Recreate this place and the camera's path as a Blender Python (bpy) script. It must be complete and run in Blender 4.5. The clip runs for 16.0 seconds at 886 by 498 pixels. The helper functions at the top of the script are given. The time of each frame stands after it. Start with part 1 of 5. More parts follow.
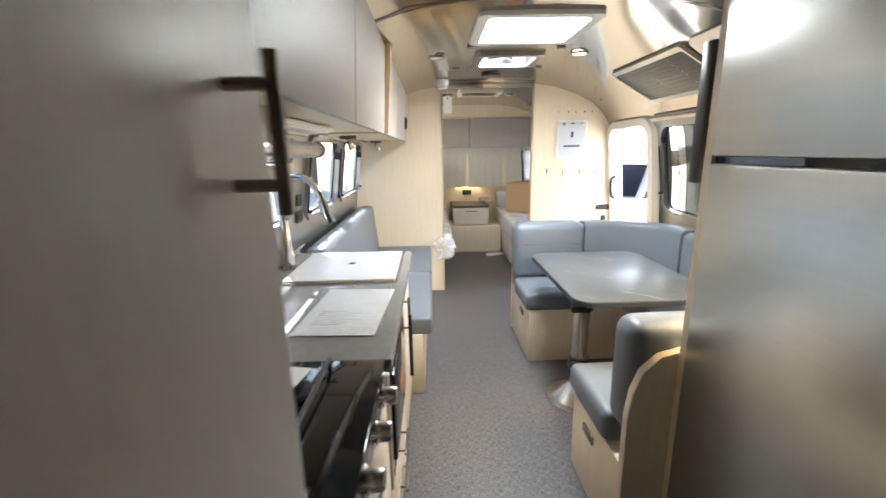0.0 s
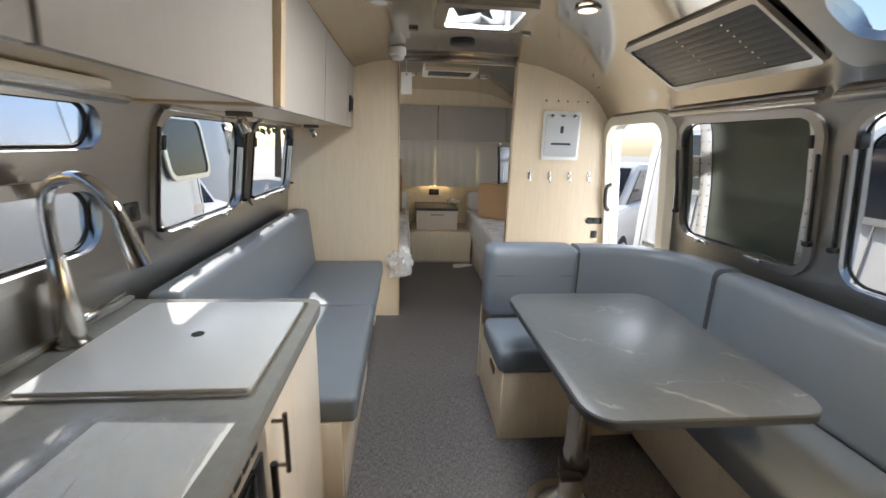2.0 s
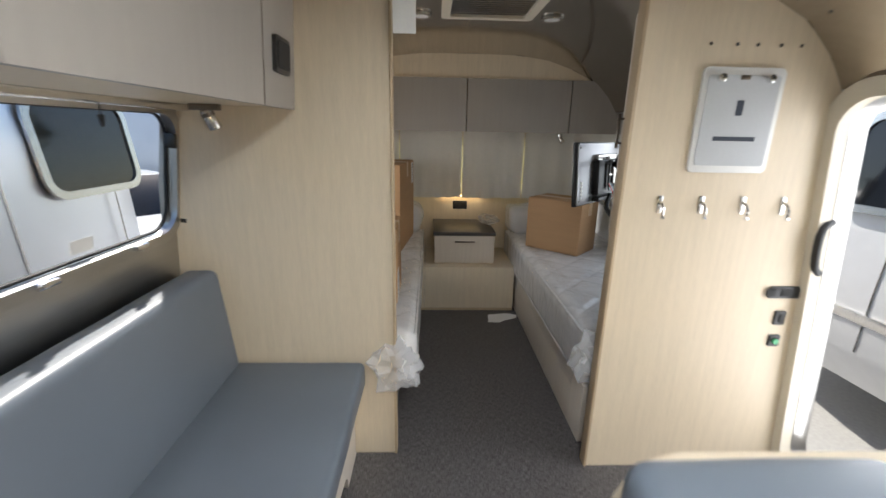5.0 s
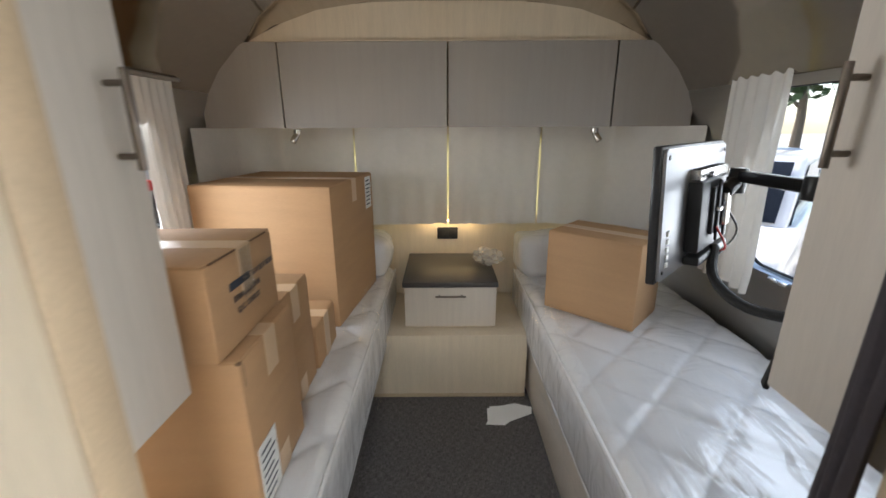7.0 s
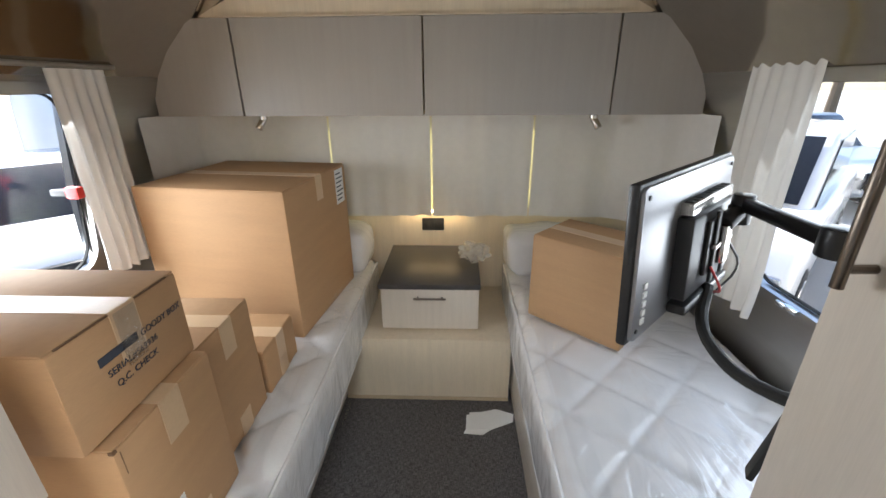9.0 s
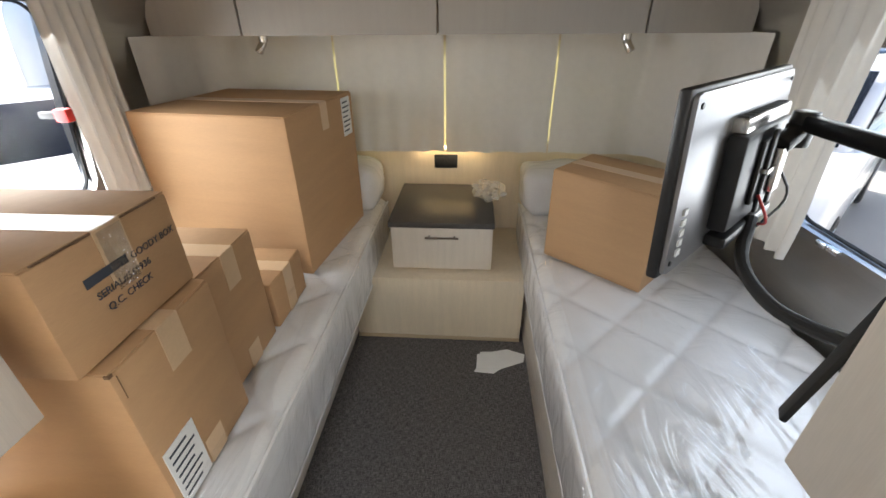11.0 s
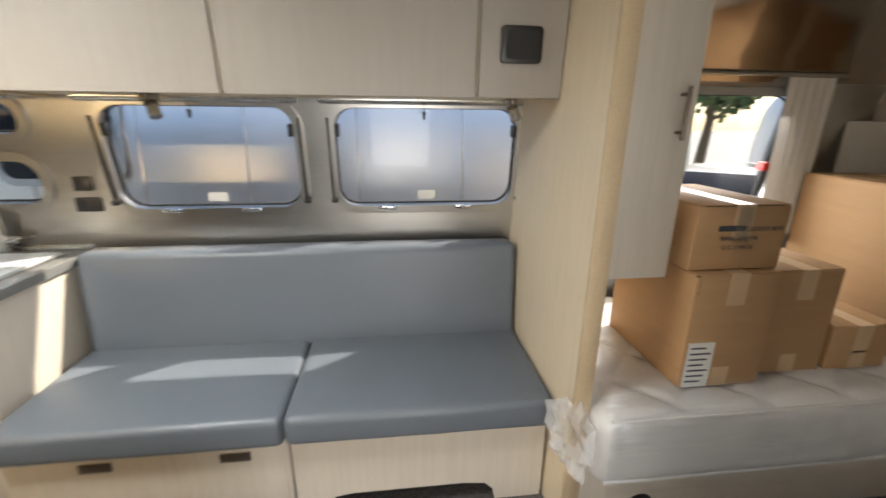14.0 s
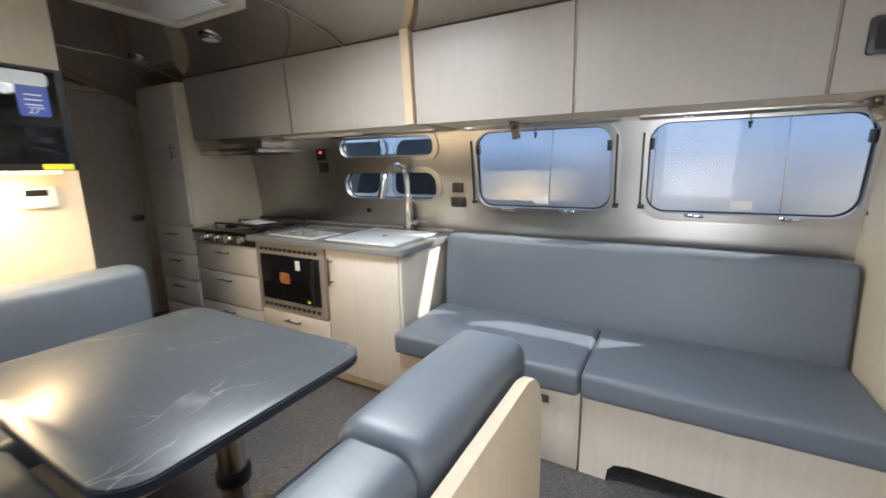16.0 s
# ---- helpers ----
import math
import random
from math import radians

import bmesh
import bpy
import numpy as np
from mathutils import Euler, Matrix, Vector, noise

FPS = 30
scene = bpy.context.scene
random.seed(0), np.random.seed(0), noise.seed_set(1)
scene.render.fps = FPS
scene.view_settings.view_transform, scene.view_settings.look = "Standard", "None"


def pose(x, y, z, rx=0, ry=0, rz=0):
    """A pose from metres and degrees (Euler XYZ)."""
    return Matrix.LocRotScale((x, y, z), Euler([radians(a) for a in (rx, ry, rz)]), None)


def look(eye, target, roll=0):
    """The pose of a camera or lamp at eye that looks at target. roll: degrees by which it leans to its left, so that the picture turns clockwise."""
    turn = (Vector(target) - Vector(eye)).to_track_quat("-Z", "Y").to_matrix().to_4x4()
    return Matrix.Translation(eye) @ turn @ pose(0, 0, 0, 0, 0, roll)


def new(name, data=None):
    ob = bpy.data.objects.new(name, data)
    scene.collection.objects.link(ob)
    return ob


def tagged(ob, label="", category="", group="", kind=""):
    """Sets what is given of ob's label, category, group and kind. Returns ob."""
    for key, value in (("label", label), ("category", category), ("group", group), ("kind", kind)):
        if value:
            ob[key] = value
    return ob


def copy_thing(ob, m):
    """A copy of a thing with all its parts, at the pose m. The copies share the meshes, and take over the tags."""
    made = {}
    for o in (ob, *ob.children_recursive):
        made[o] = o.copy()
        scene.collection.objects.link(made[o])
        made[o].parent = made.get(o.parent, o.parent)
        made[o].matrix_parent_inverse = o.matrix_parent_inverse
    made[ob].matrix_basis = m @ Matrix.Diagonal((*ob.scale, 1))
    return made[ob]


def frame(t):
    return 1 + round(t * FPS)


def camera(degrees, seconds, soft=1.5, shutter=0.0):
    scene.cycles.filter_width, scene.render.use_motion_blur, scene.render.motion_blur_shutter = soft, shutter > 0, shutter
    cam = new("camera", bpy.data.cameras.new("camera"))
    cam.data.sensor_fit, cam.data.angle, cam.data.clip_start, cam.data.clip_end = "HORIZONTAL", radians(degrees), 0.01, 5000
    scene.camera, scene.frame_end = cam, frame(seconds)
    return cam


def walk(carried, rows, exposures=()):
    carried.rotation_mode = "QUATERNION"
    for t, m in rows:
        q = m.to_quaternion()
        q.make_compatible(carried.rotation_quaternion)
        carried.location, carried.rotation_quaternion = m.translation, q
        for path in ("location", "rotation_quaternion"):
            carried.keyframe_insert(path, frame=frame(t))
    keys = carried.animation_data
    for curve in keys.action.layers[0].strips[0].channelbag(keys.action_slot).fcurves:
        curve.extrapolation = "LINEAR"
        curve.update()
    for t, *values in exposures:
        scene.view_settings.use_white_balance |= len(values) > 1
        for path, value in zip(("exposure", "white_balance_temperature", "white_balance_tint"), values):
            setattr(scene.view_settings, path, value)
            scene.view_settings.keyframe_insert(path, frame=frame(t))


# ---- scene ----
cam = camera(94.3, 16.0, soft=1.5, shutter=0.5)
PATH = [
    (0, (1.0, 0.909, 1.39), (1.049, 2.853, 0.924), -1.1),
    (0.5, (1.076, 1.037, 1.38), (1.226, 2.973, 0.902), -0.1),
    (1, (1.093, 1.287, 1.392), (1.278, 3.219, 0.908), 0.6),
    (1.5, (1.109, 1.506, 1.384), (1.309, 3.434, 0.889), 1.4),
    (2, (1.163, 1.735, 1.389), (1.346, 3.663, 0.891), 1.7),
    (2.5, (1.2, 1.928, 1.394), (1.353, 3.856, 0.886), 1.7),
    (3, (1.187, 2.179, 1.417), (1.311, 4.111, 0.916), 1.6),
    (3.5, (1.195, 2.422, 1.403), (1.288, 4.353, 0.891), 1.5),
    (4, (1.236, 2.714, 1.425), (1.304, 4.647, 0.917), 1.2),
    (4.2, (1.234, 2.826, 1.424), (1.302, 4.757, 0.908), 1.2),
    (6.5, (1.399, 4.333, 1.396), (1.442, 6.252, 0.833), 0.0),
    (7, (1.502, 4.538, 1.418), (1.501, 6.456, 0.852), -0.3),
    (7.5, (1.637, 4.682, 1.453), (1.589, 6.595, 0.87), -0.3),
    (8, (1.688, 4.742, 1.471), (1.622, 6.638, 0.84), -0.4),
    (8.5, (1.688, 4.752, 1.525), (1.62, 6.633, 0.848), -0.3),
    (9, (1.675, 4.761, 1.546), (1.605, 6.616, 0.801), -0.4),
    (9.5, (1.663, 4.778, 1.525), (1.605, 6.602, 0.706), -0.4),
    (12, (1.692, 4.823, 1.405), (1.334, 6.512, 0.404), -0.6),
    (12.5, (1.828, 4.748, 1.369), (0.891, 6.308, 0.538), -1.5),
    (13, (1.912, 4.614, 1.383), (0.42, 5.75, 0.689), -0.5),
    (13.5, (2.023, 4.453, 1.385), (0.246, 5.121, 0.756), -0.1),
    (14, (2.143, 4.364, 1.404), (0.246, 4.591, 0.812), 0.5),
    (14.5, (2.276, 4.37, 1.406), (0.365, 4.209, 0.837), -0.4),
    (15, (2.342, 4.338, 1.361), (0.466, 3.843, 0.876), -0.9),
    (15.5, (2.414, 4.274, 1.297), (0.627, 3.476, 0.884), -1.1),
    (16, (2.532, 4.238, 1.279), (0.821, 3.282, 0.883), -0.9),
]
EXPOSURES = [(0, 1.6, 6450, 10), (0.5, 1.2, 6450, 10), (1.0, 0.9, 6450, 10), (4.2, 0.5, 6450, 10), (6.5, 1.05, 6400, 10), (8.0, 1.42, 6250, 10), (9.5, 1.5, 6350, 10), (12.0, 1.35, 6650, 10), (12.5, 1.4, 6550, 10), (13.4, 1.0, 6800, 10), (14.2, 0.75, 7200, 10), (15.0, 0.75, 7100, 10), (16.0, 0.78, 6300, 10)]
walk(cam, [(t, look(eye, target, roll)) for t, eye, target, roll in PATH], EXPOSURES)

# ---- world, sun ----
world = bpy.data.worlds.new("sky")
scene.world = world
world.use_nodes = True
wn = world.node_tree.nodes
sky = wn.new("ShaderNodeTexSky")
sky.sky_type = "NISHITA"
sky.sun_disc = False
sky.sun_elevation = radians(45)
sky.sun_rotation = radians(-25)
world.node_tree.links.new(sky.outputs[0], wn["Background"].inputs[0])
wn["Background"].inputs[1].default_value = 0.15
sun = new("sun", bpy.data.lights.new("sun", "SUN"))
sun.data.energy, sun.data.angle, sun.data.color = 4.5, radians(1.0), (1, 0.95, 0.87)
sun.matrix_world = look((-2.1, 4.5, 5.0), (0, 0, 0))


def area_lamp(name, eye, target, sx, sy, power, colour):
    lamp = new(name, bpy.data.lights.new(name, "AREA"))
    lamp.data.shape, lamp.data.size, lamp.data.size_y = "RECTANGLE", sx, sy
    lamp.data.energy, lamp.data.color = power, colour
    lamp.matrix_world = look(eye, target)
    return lamp


area_lamp("skylight_daylight", (1.5, 3.1, 2.03), (1.45, 3.7, 0), 0.46, 0.42, 14, (0.93, 0.97, 1))
area_lamp("roof_vent_daylight", (1.51, 3.83, 2.03), (1.4, 4.5, 0), 0.3, 0.3, 9, (0.93, 0.97, 1))
area_lamp("bedroom_west_daylight", (0.27, 5.77, 1.22), (1.3, 5.6, 0.75), 0.75, 0.55, 6, (0.95, 0.98, 1))
area_lamp("bedroom_east_daylight", (2.8, 5.78, 1.22), (1.0, 5.1, 0.9), 0.8, 0.6, 2.5, (0.88, 0.95, 1))
area_lamp("entrance_daylight", (2.93, 4.44, 0.85), (1.5, 4.3, 0.85), 0.62, 1.4, 8, (0.97, 0.98, 1))
area_lamp("panel_lamp", (2.1, 2.1, 1.25), (1.75, 2.3, 0.7), 0.5, 0.03, 8, (1, 0.74, 0.42))
area_lamp("nightstand_lamp", (1.54, 6.98, 0.845), (1.54, 7.05, 0.6), 0.4, 0.03, 0.07, (1, 0.84, 0.6))

# ---- materials ----


def material(name, base, rough=0.5, metal=0.0, scale=8.0, vary=0.12, bump=0.1, stretch=(1, 1, 1), fine=160.0, coat=0.0, random_tint=0.0, alpha=None):
    """Two scales of noise on colour and relief; stretch shapes the grain."""
    m = bpy.data.materials.new(name)
    m.use_nodes = True
    nt = m.node_tree
    n, link = nt.nodes, nt.links.new
    bsdf = n["Principled BSDF"]
    tc = n.new("ShaderNodeTexCoord")
    mp = n.new("ShaderNodeMapping")
    mp.inputs["Scale"].default_value = stretch
    link(tc.outputs["Object"], mp.inputs[0])
    big, small = n.new("ShaderNodeTexNoise"), n.new("ShaderNodeTexNoise")
    big.inputs["Scale"].default_value, small.inputs["Scale"].default_value = scale, fine
    big.inputs["Detail"].default_value = 5
    small.inputs["Detail"].default_value = 3
    link(mp.outputs[0], big.inputs["Vector"])
    link(mp.outputs[0], small.inputs["Vector"])
    add = n.new("ShaderNodeMath")
    add.operation = "MULTIPLY_ADD"
    add.inputs[1].default_value = 0.55
    link(big.outputs["Fac"], add.inputs[0])
    half = n.new("ShaderNodeMath")
    half.operation = "MULTIPLY"
    half.inputs[1].default_value = 0.45
    link(small.outputs["Fac"], half.inputs[0])
    link(half.outputs[0], add.inputs[2])
    ramp = n.new("ShaderNodeValToRGB")
    ramp.color_ramp.elements[0].position, ramp.color_ramp.elements[1].position = 0.3, 0.7
    ramp.color_ramp.elements[0].color = (*[c * (1 - vary) for c in base], 1)
    ramp.color_ramp.elements[1].color = (*[min(1, c * (1 + vary)) for c in base], 1)
    link(add.outputs[0], ramp.inputs[0])
    link(ramp.outputs[0], bsdf.inputs["Base Color"])
    bsdf.inputs["Roughness"].default_value, bsdf.inputs["Metallic"].default_value = rough, metal
    bsdf.inputs["Coat Weight"].default_value = coat
    bsdf.inputs["Coat Roughness"].default_value = 0.12
    rr = n.new("ShaderNodeMapRange")
    rr.inputs[3].default_value, rr.inputs[4].default_value = max(0, rough - 0.04), min(1, rough + 0.04)
    link(big.outputs["Fac"], rr.inputs[0])
    link(rr.outputs[0], bsdf.inputs["Roughness"])
    if bump:
        b = n.new("ShaderNodeBump")
        b.inputs["Strength"].default_value, b.inputs["Distance"].default_value = bump, 0.004
        link(add.outputs[0], b.inputs["Height"])
        link(b.outputs[0], bsdf.inputs["Normal"])
    return m


def glow(name, colour, strength):
    m = bpy.data.materials.new(name)
    m.use_nodes = True
    b = m.node_tree.nodes["Principled BSDF"]
    b.inputs["Base Color"].default_value = (*colour, 1)
    b.inputs["Emission Color"].default_value = (*colour, 1)
    b.inputs["Emission Strength"].default_value = strength
    return m


def clear(name, gloss, rough=0.02, tint=(1, 1, 1), wrinkle=0.0, size=14):
    m = bpy.data.materials.new(name)
    m.use_nodes = True
    n, link = m.node_tree.nodes, m.node_tree.links.new
    n.remove(n["Principled BSDF"])
    t, g, mix = n.new("ShaderNodeBsdfTransparent"), n.new("ShaderNodeBsdfGlossy"), n.new("ShaderNodeMixShader")
    t.inputs[0].default_value = (*tint, 1)
    g.inputs["Roughness"].default_value = rough
    mix.inputs[0].default_value = gloss
    link(t.outputs[0], mix.inputs[1])
    link(g.outputs[0], mix.inputs[2])
    link(mix.outputs[0], n["Material Output"].inputs[0])
    if wrinkle:
        no, bp = n.new("ShaderNodeTexNoise"), n.new("ShaderNodeBump")
        no.inputs["Scale"].default_value, no.inputs["Distortion"].default_value = size, 1.5
        bp.inputs["Strength"].default_value, bp.inputs["Distance"].default_value = wrinkle, 0.03
        link(no.outputs["Fac"], bp.inputs["Height"])
        link(bp.outputs[0], g.inputs["Normal"])
    return m


def veined(name, base, vein, rough):
    """Dark laminate with fine broken marble veins and cloudy patches."""
    m = material(name, base, rough, 0, 5, 0.16, 0.0, fine=45)
    n, link = m.node_tree.nodes, m.node_tree.links.new
    bsdf, ramp = n["Principled BSDF"], n["Color Ramp"]
    tc, warp, off = n.new("ShaderNodeTexCoord"), n.new("ShaderNodeTexNoise"), n.new("ShaderNodeVectorMath")
    warp.inputs["Scale"].default_value, warp.inputs["Detail"].default_value = 4.0, 8
    link(tc.outputs["Object"], warp.inputs["Vector"])
    off.operation = "MULTIPLY_ADD"
    off.inputs[1].default_value = (0.3, 0.3, 0.0)
    link(warp.outputs["Color"], off.inputs[0])
    link(tc.outputs["Object"], off.inputs[2])
    mp, vo = n.new("ShaderNodeMapping"), n.new("ShaderNodeTexVoronoi")
    mp.inputs["Rotation"].default_value, mp.inputs["Scale"].default_value = (0, 0, 0.5), (1.0, 2.4, 1)
    link(off.outputs[0], mp.inputs[0])
    vo.feature = "DISTANCE_TO_EDGE"
    vo.inputs["Scale"].default_value = 2.6
    link(mp.outputs[0], vo.inputs["Vector"])
    thin = n.new("ShaderNodeMapRange")
    thin.inputs[1].default_value, thin.inputs[2].default_value = 0.0, 0.014
    thin.inputs[3].default_value, thin.inputs[4].default_value = 1.0, 0.0
    link(vo.outputs["Distance"], thin.inputs[0])
    gate, gr, mu = n.new("ShaderNodeTexNoise"), n.new("ShaderNodeMapRange"), n.new("ShaderNodeMath")
    gate.inputs["Scale"].default_value, gate.inputs["Detail"].default_value = 6.0, 4
    link(tc.outputs["Object"], gate.inputs["Vector"])
    gr.inputs[1].default_value, gr.inputs[2].default_value = 0.47, 0.66
    link(gate.outputs["Fac"], gr.inputs[0])
    mu.operation = "MULTIPLY"
    link(thin.outputs[0], mu.inputs[0])
    link(gr.outputs[0], mu.inputs[1])
    mix = n.new("ShaderNodeMix")
    mix.data_type = "RGBA"
    link(mu.outputs[0], mix.inputs[0])
    link(ramp.outputs[0], mix.inputs[6])
    mix.inputs[7].default_value = (*vein, 1)
    link(mix.outputs[2], bsdf.inputs["Base Color"])
    return m


def woven(name, a, b):
    """Woven vinyl floor: crossing threads of two greys."""
    m = material(name, a, 0.42, 0, 4, 0.15, 0.1)
    n, link = m.node_tree.nodes, m.node_tree.links.new
    tc = n.new("ShaderNodeTexCoord")
    outs = []
    for sc in ((90, 900, 1), (900, 90, 1)):
        mp, no = n.new("ShaderNodeMapping"), n.new("ShaderNodeTexNoise")
        mp.inputs["Scale"].default_value = tuple(v * 0.5 for v in sc)
        no.inputs["Scale"].default_value, no.inputs["Detail"].default_value = 1.0, 2
        link(tc.outputs["Object"], mp.inputs[0])
        link(mp.outputs[0], no.inputs["Vector"])
        outs.append(no)
    mx = n.new("ShaderNodeMath")
    mx.operation = "MULTIPLY"
    link(outs[0].outputs["Fac"], mx.inputs[0])
    link(outs[1].outputs["Fac"], mx.inputs[1])
    ramp = n.new("ShaderNodeValToRGB")
    ramp.color_ramp.elements[0].position, ramp.color_ramp.elements[1].position = 0.16, 0.36
    ramp.color_ramp.elements[0].color, ramp.color_ramp.elements[1].color = (*a, 1), (*b, 1)
    link(mx.outputs[0], ramp.inputs[0])
    link(ramp.outputs[0], n["Principled BSDF"].inputs["Base Color"])
    bp = n.new("ShaderNodeBump")
    bp.inputs["Strength"].default_value, bp.inputs["Distance"].default_value = 0.25, 0.002
    link(mx.outputs[0], bp.inputs["Height"])
    link(bp.outputs[0], n["Principled BSDF"].inputs["Normal"])
    return m


def wrapped(name, base):
    """White quilted fabric under clear crumpled plastic."""
    m = material(name, base, 0.5, 0, 6, 0.05, 0.1, coat=0.7)
    m.node_tree.nodes["Principled BSDF"].inputs["Coat Roughness"].default_value = 0.06
    n, link = m.node_tree.nodes, m.node_tree.links.new
    tc, vo, bp = n.new("ShaderNodeTexCoord"), n.new("ShaderNodeTexNoise"), n.new("ShaderNodeBump")
    mp = n.new("ShaderNodeMapping")
    mp.inputs["Scale"].default_value, mp.inputs["Rotation"].default_value = (1, 2.6, 1.5), (0, 0, 0.7)
    link(tc.outputs["Object"], mp.inputs[0])
    link(mp.outputs[0], vo.inputs["Vector"])
    vo.inputs["Scale"].default_value, vo.inputs["Detail"].default_value, vo.inputs["Distortion"].default_value = 5, 3, 1.6
    bp.inputs["Strength"].default_value, bp.inputs["Distance"].default_value = 0.35, 0.03
    link(vo.outputs["Fac"], bp.inputs["Height"])
    link(bp.outputs[0], n["Principled BSDF"].inputs["Coat Normal"])
    return m


def cloth(name, base, thin=0.05):
    m = material(name, base, 0.9, 0, 30, 0.04, 0.1, fine=900)
    n, link = m.node_tree.nodes, m.node_tree.links.new
    tr, mix = n.new("ShaderNodeBsdfTranslucent"), n.new("ShaderNodeMixShader")
    tr.inputs[0].default_value = (*base, 1)
    mix.inputs[0].default_value = thin
    link(n["Principled BSDF"].outputs[0], mix.inputs[1])
    link(tr.outputs[0], mix.inputs[2])
    link(mix.outputs[0], n["Material Output"].inputs[0])
    return m


OAK = material("pale_birch_laminate", (0.69, 0.585, 0.435), 0.45, 0, 5, 0.07, 0.04, (9, 9, 0.6), 40)
DOORWOOD = material("washed_laminate", (0.66, 0.6, 0.52), 0.4, 0, 5, 0.07, 0.05, (10, 10, 0.5), 60)
TAUPE = material("taupe_laminate", (0.35, 0.32, 0.285), 0.42, 0, 4, 0.05, 0.03, (10, 10, 0.6), 60)
EDGE = material("birch_edge", (0.52, 0.4, 0.26), 0.5, 0, 6, 0.12, 0.05)
ALU = material("brushed_aluminium", (0.5, 0.49, 0.47), 0.3, 1, 3, 0.06, 0.03, (1, 0.25, 14), 60)
CEIL = material("ceiling_aluminium", (0.5, 0.465, 0.42), 0.1, 1, 2, 0.05, 0.006, (1, 1, 1), 30)
FLOOR = woven("woven_vinyl", (0.03, 0.027, 0.027), (0.18, 0.17, 0.172))
VINYL = material("grey_blue_upholstery", (0.135, 0.158, 0.19), 0.4, 0, 3, 0.06, 0.12, fine=420)
# for stitched seams, and for shade painted into the cushion gaps
SEAMGAP = material("dark_seam_and_gap_shade", (0.05, 0.06, 0.07), 0.7)
TABLE = veined("dark_marble_laminate", (0.07, 0.078, 0.086), (0.23, 0.23, 0.225), 0.33)
COUNTER = material("grey_solid_surface", (0.2, 0.205, 0.2), 0.22, 0, 40, 0.12, 0.0, fine=300)
LIDW = material("white_sink_cover", (0.5, 0.52, 0.535), 0.33, 0, 4, 0.04, 0.0)
STEEL = material("stainless_steel", (0.6, 0.58, 0.55), 0.25, 1, 3, 0.05, 0.02, (1, 1, 20), 60)
CHROME = material("chrome", (0.75, 0.75, 0.75), 0.1, 1, 5, 0.03, 0)
BRONZE = material("dark_nickel", (0.2, 0.17, 0.14), 0.35, 1, 10, 0.1, 0)
BLACK = material("black_plastic", (0.015, 0.015, 0.016), 0.35, 0, 20, 0.2, 0.02)
GLOSS = material("black_glass", (0.008, 0.008, 0.009), 0.06, 0, 3, 0.2, 0)
RUBBER = material("rubber", (0.02, 0.02, 0.02), 0.75)
WHITE = material("white_plastic", (0.75, 0.75, 0.73), 0.4, 0, 6, 0.03, 0)
CREAM = material("cream_moulding", (0.72, 0.66, 0.54), 0.45, 0, 6, 0.04, 0.02)
PAPER = material("paper", (0.8, 0.8, 0.78), 0.7, 0, 10, 0.04, 0.02)
INK = material("ink", (0.04, 0.05, 0.07), 0.7)
FRIDGE = material("fridge_steel", (0.5, 0.52, 0.51), 0.3, 1, 3, 0.05, 0.02, (1, 1, 20), 60)
# for the added sheet that tints daylight behind the rear curtains
CREAMSCREEN = cloth("added_cream_screen", (0.78, 0.74, 0.52), 0.5)
CARD = material("cardboard", (0.47, 0.285, 0.145), 0.75, 0, 3, 0.08, 0.05, (1, 1, 8), 60)
# dark brown that paints the shade inside carton gaps and holes
GAPDARK = material("cardboard_gap_shade", (0.16, 0.09, 0.045), 0.85)
TAPE = material("packing_tape", (0.62, 0.44, 0.27), 0.3, 0, 5, 0.06, 0)
MATT = wrapped("plastic_wrapped_quilt", (0.72, 0.715, 0.71))
CURTAIN = cloth("white_curtain_fabric", (0.72, 0.7, 0.66))
DARKCLOTH = material("grey_curtain_fabric", (0.07, 0.06, 0.065), 0.95, 0, 20, 0.15, 0.2)
GLASS = clear("window_glass", 0.018)
FILM = clear("plastic_film", 0.36, 0.1, (0.95, 0.96, 0.97), 1.0, 26)
BAG = material("milky_plastic_bag", (0.85, 0.86, 0.88), 0.18, 0, 12, 0.04, 0.3)
BAG.node_tree.nodes["Principled BSDF"].inputs["Alpha"].default_value = 0.3
SATIN = material("satin_steel_trim", (0.46, 0.42, 0.36), 0.35, 0.45, 8, 0.05, 0.02)
WRAP = clear("bed_wrap_film", 0.09, 0.1, (0.985, 0.99, 1), 0.55, 3.5)
LOUVRE = material("louvre_grey", (0.2, 0.195, 0.185), 0.4, 0.7, 6, 0.1, 0.02)
DARKTOP = material("dark_laminate_top", (0.06, 0.056, 0.055), 0.42, 0, 30, 0.15, 0.02)
DOME = glow("skylight_dome", (0.95, 0.98, 1), 9.0)
LAMPON = glow("lamp_lens", (1, 0.93, 0.8), 2.5)
WARM = glow("warm_led", (1, 0.72, 0.36), 3.0)
RED = glow("red_digit", (1, 0.05, 0.03), 3.0)
GREEN = material("green_switch", (0.05, 0.35, 0.15), 0.4)
REDP = material("red_plastic", (0.6, 0.03, 0.03), 0.4)
BLUE = material("blue_label", (0.06, 0.1, 0.42), 0.4)
YELLOW = material("yellow_label", (0.75, 0.7, 0.05), 0.4)
HULL = material("trailer_aluminium", (0.76, 0.78, 0.81), 0.36, 1, 2, 0.04, 0.0, (1, 1, 1), 9)
PALEHULL = material("pale_trailer_skin", (0.72, 0.72, 0.72), 0.45, 0.3, 2, 0.04, 0.05, (1, 1, 1), 9)
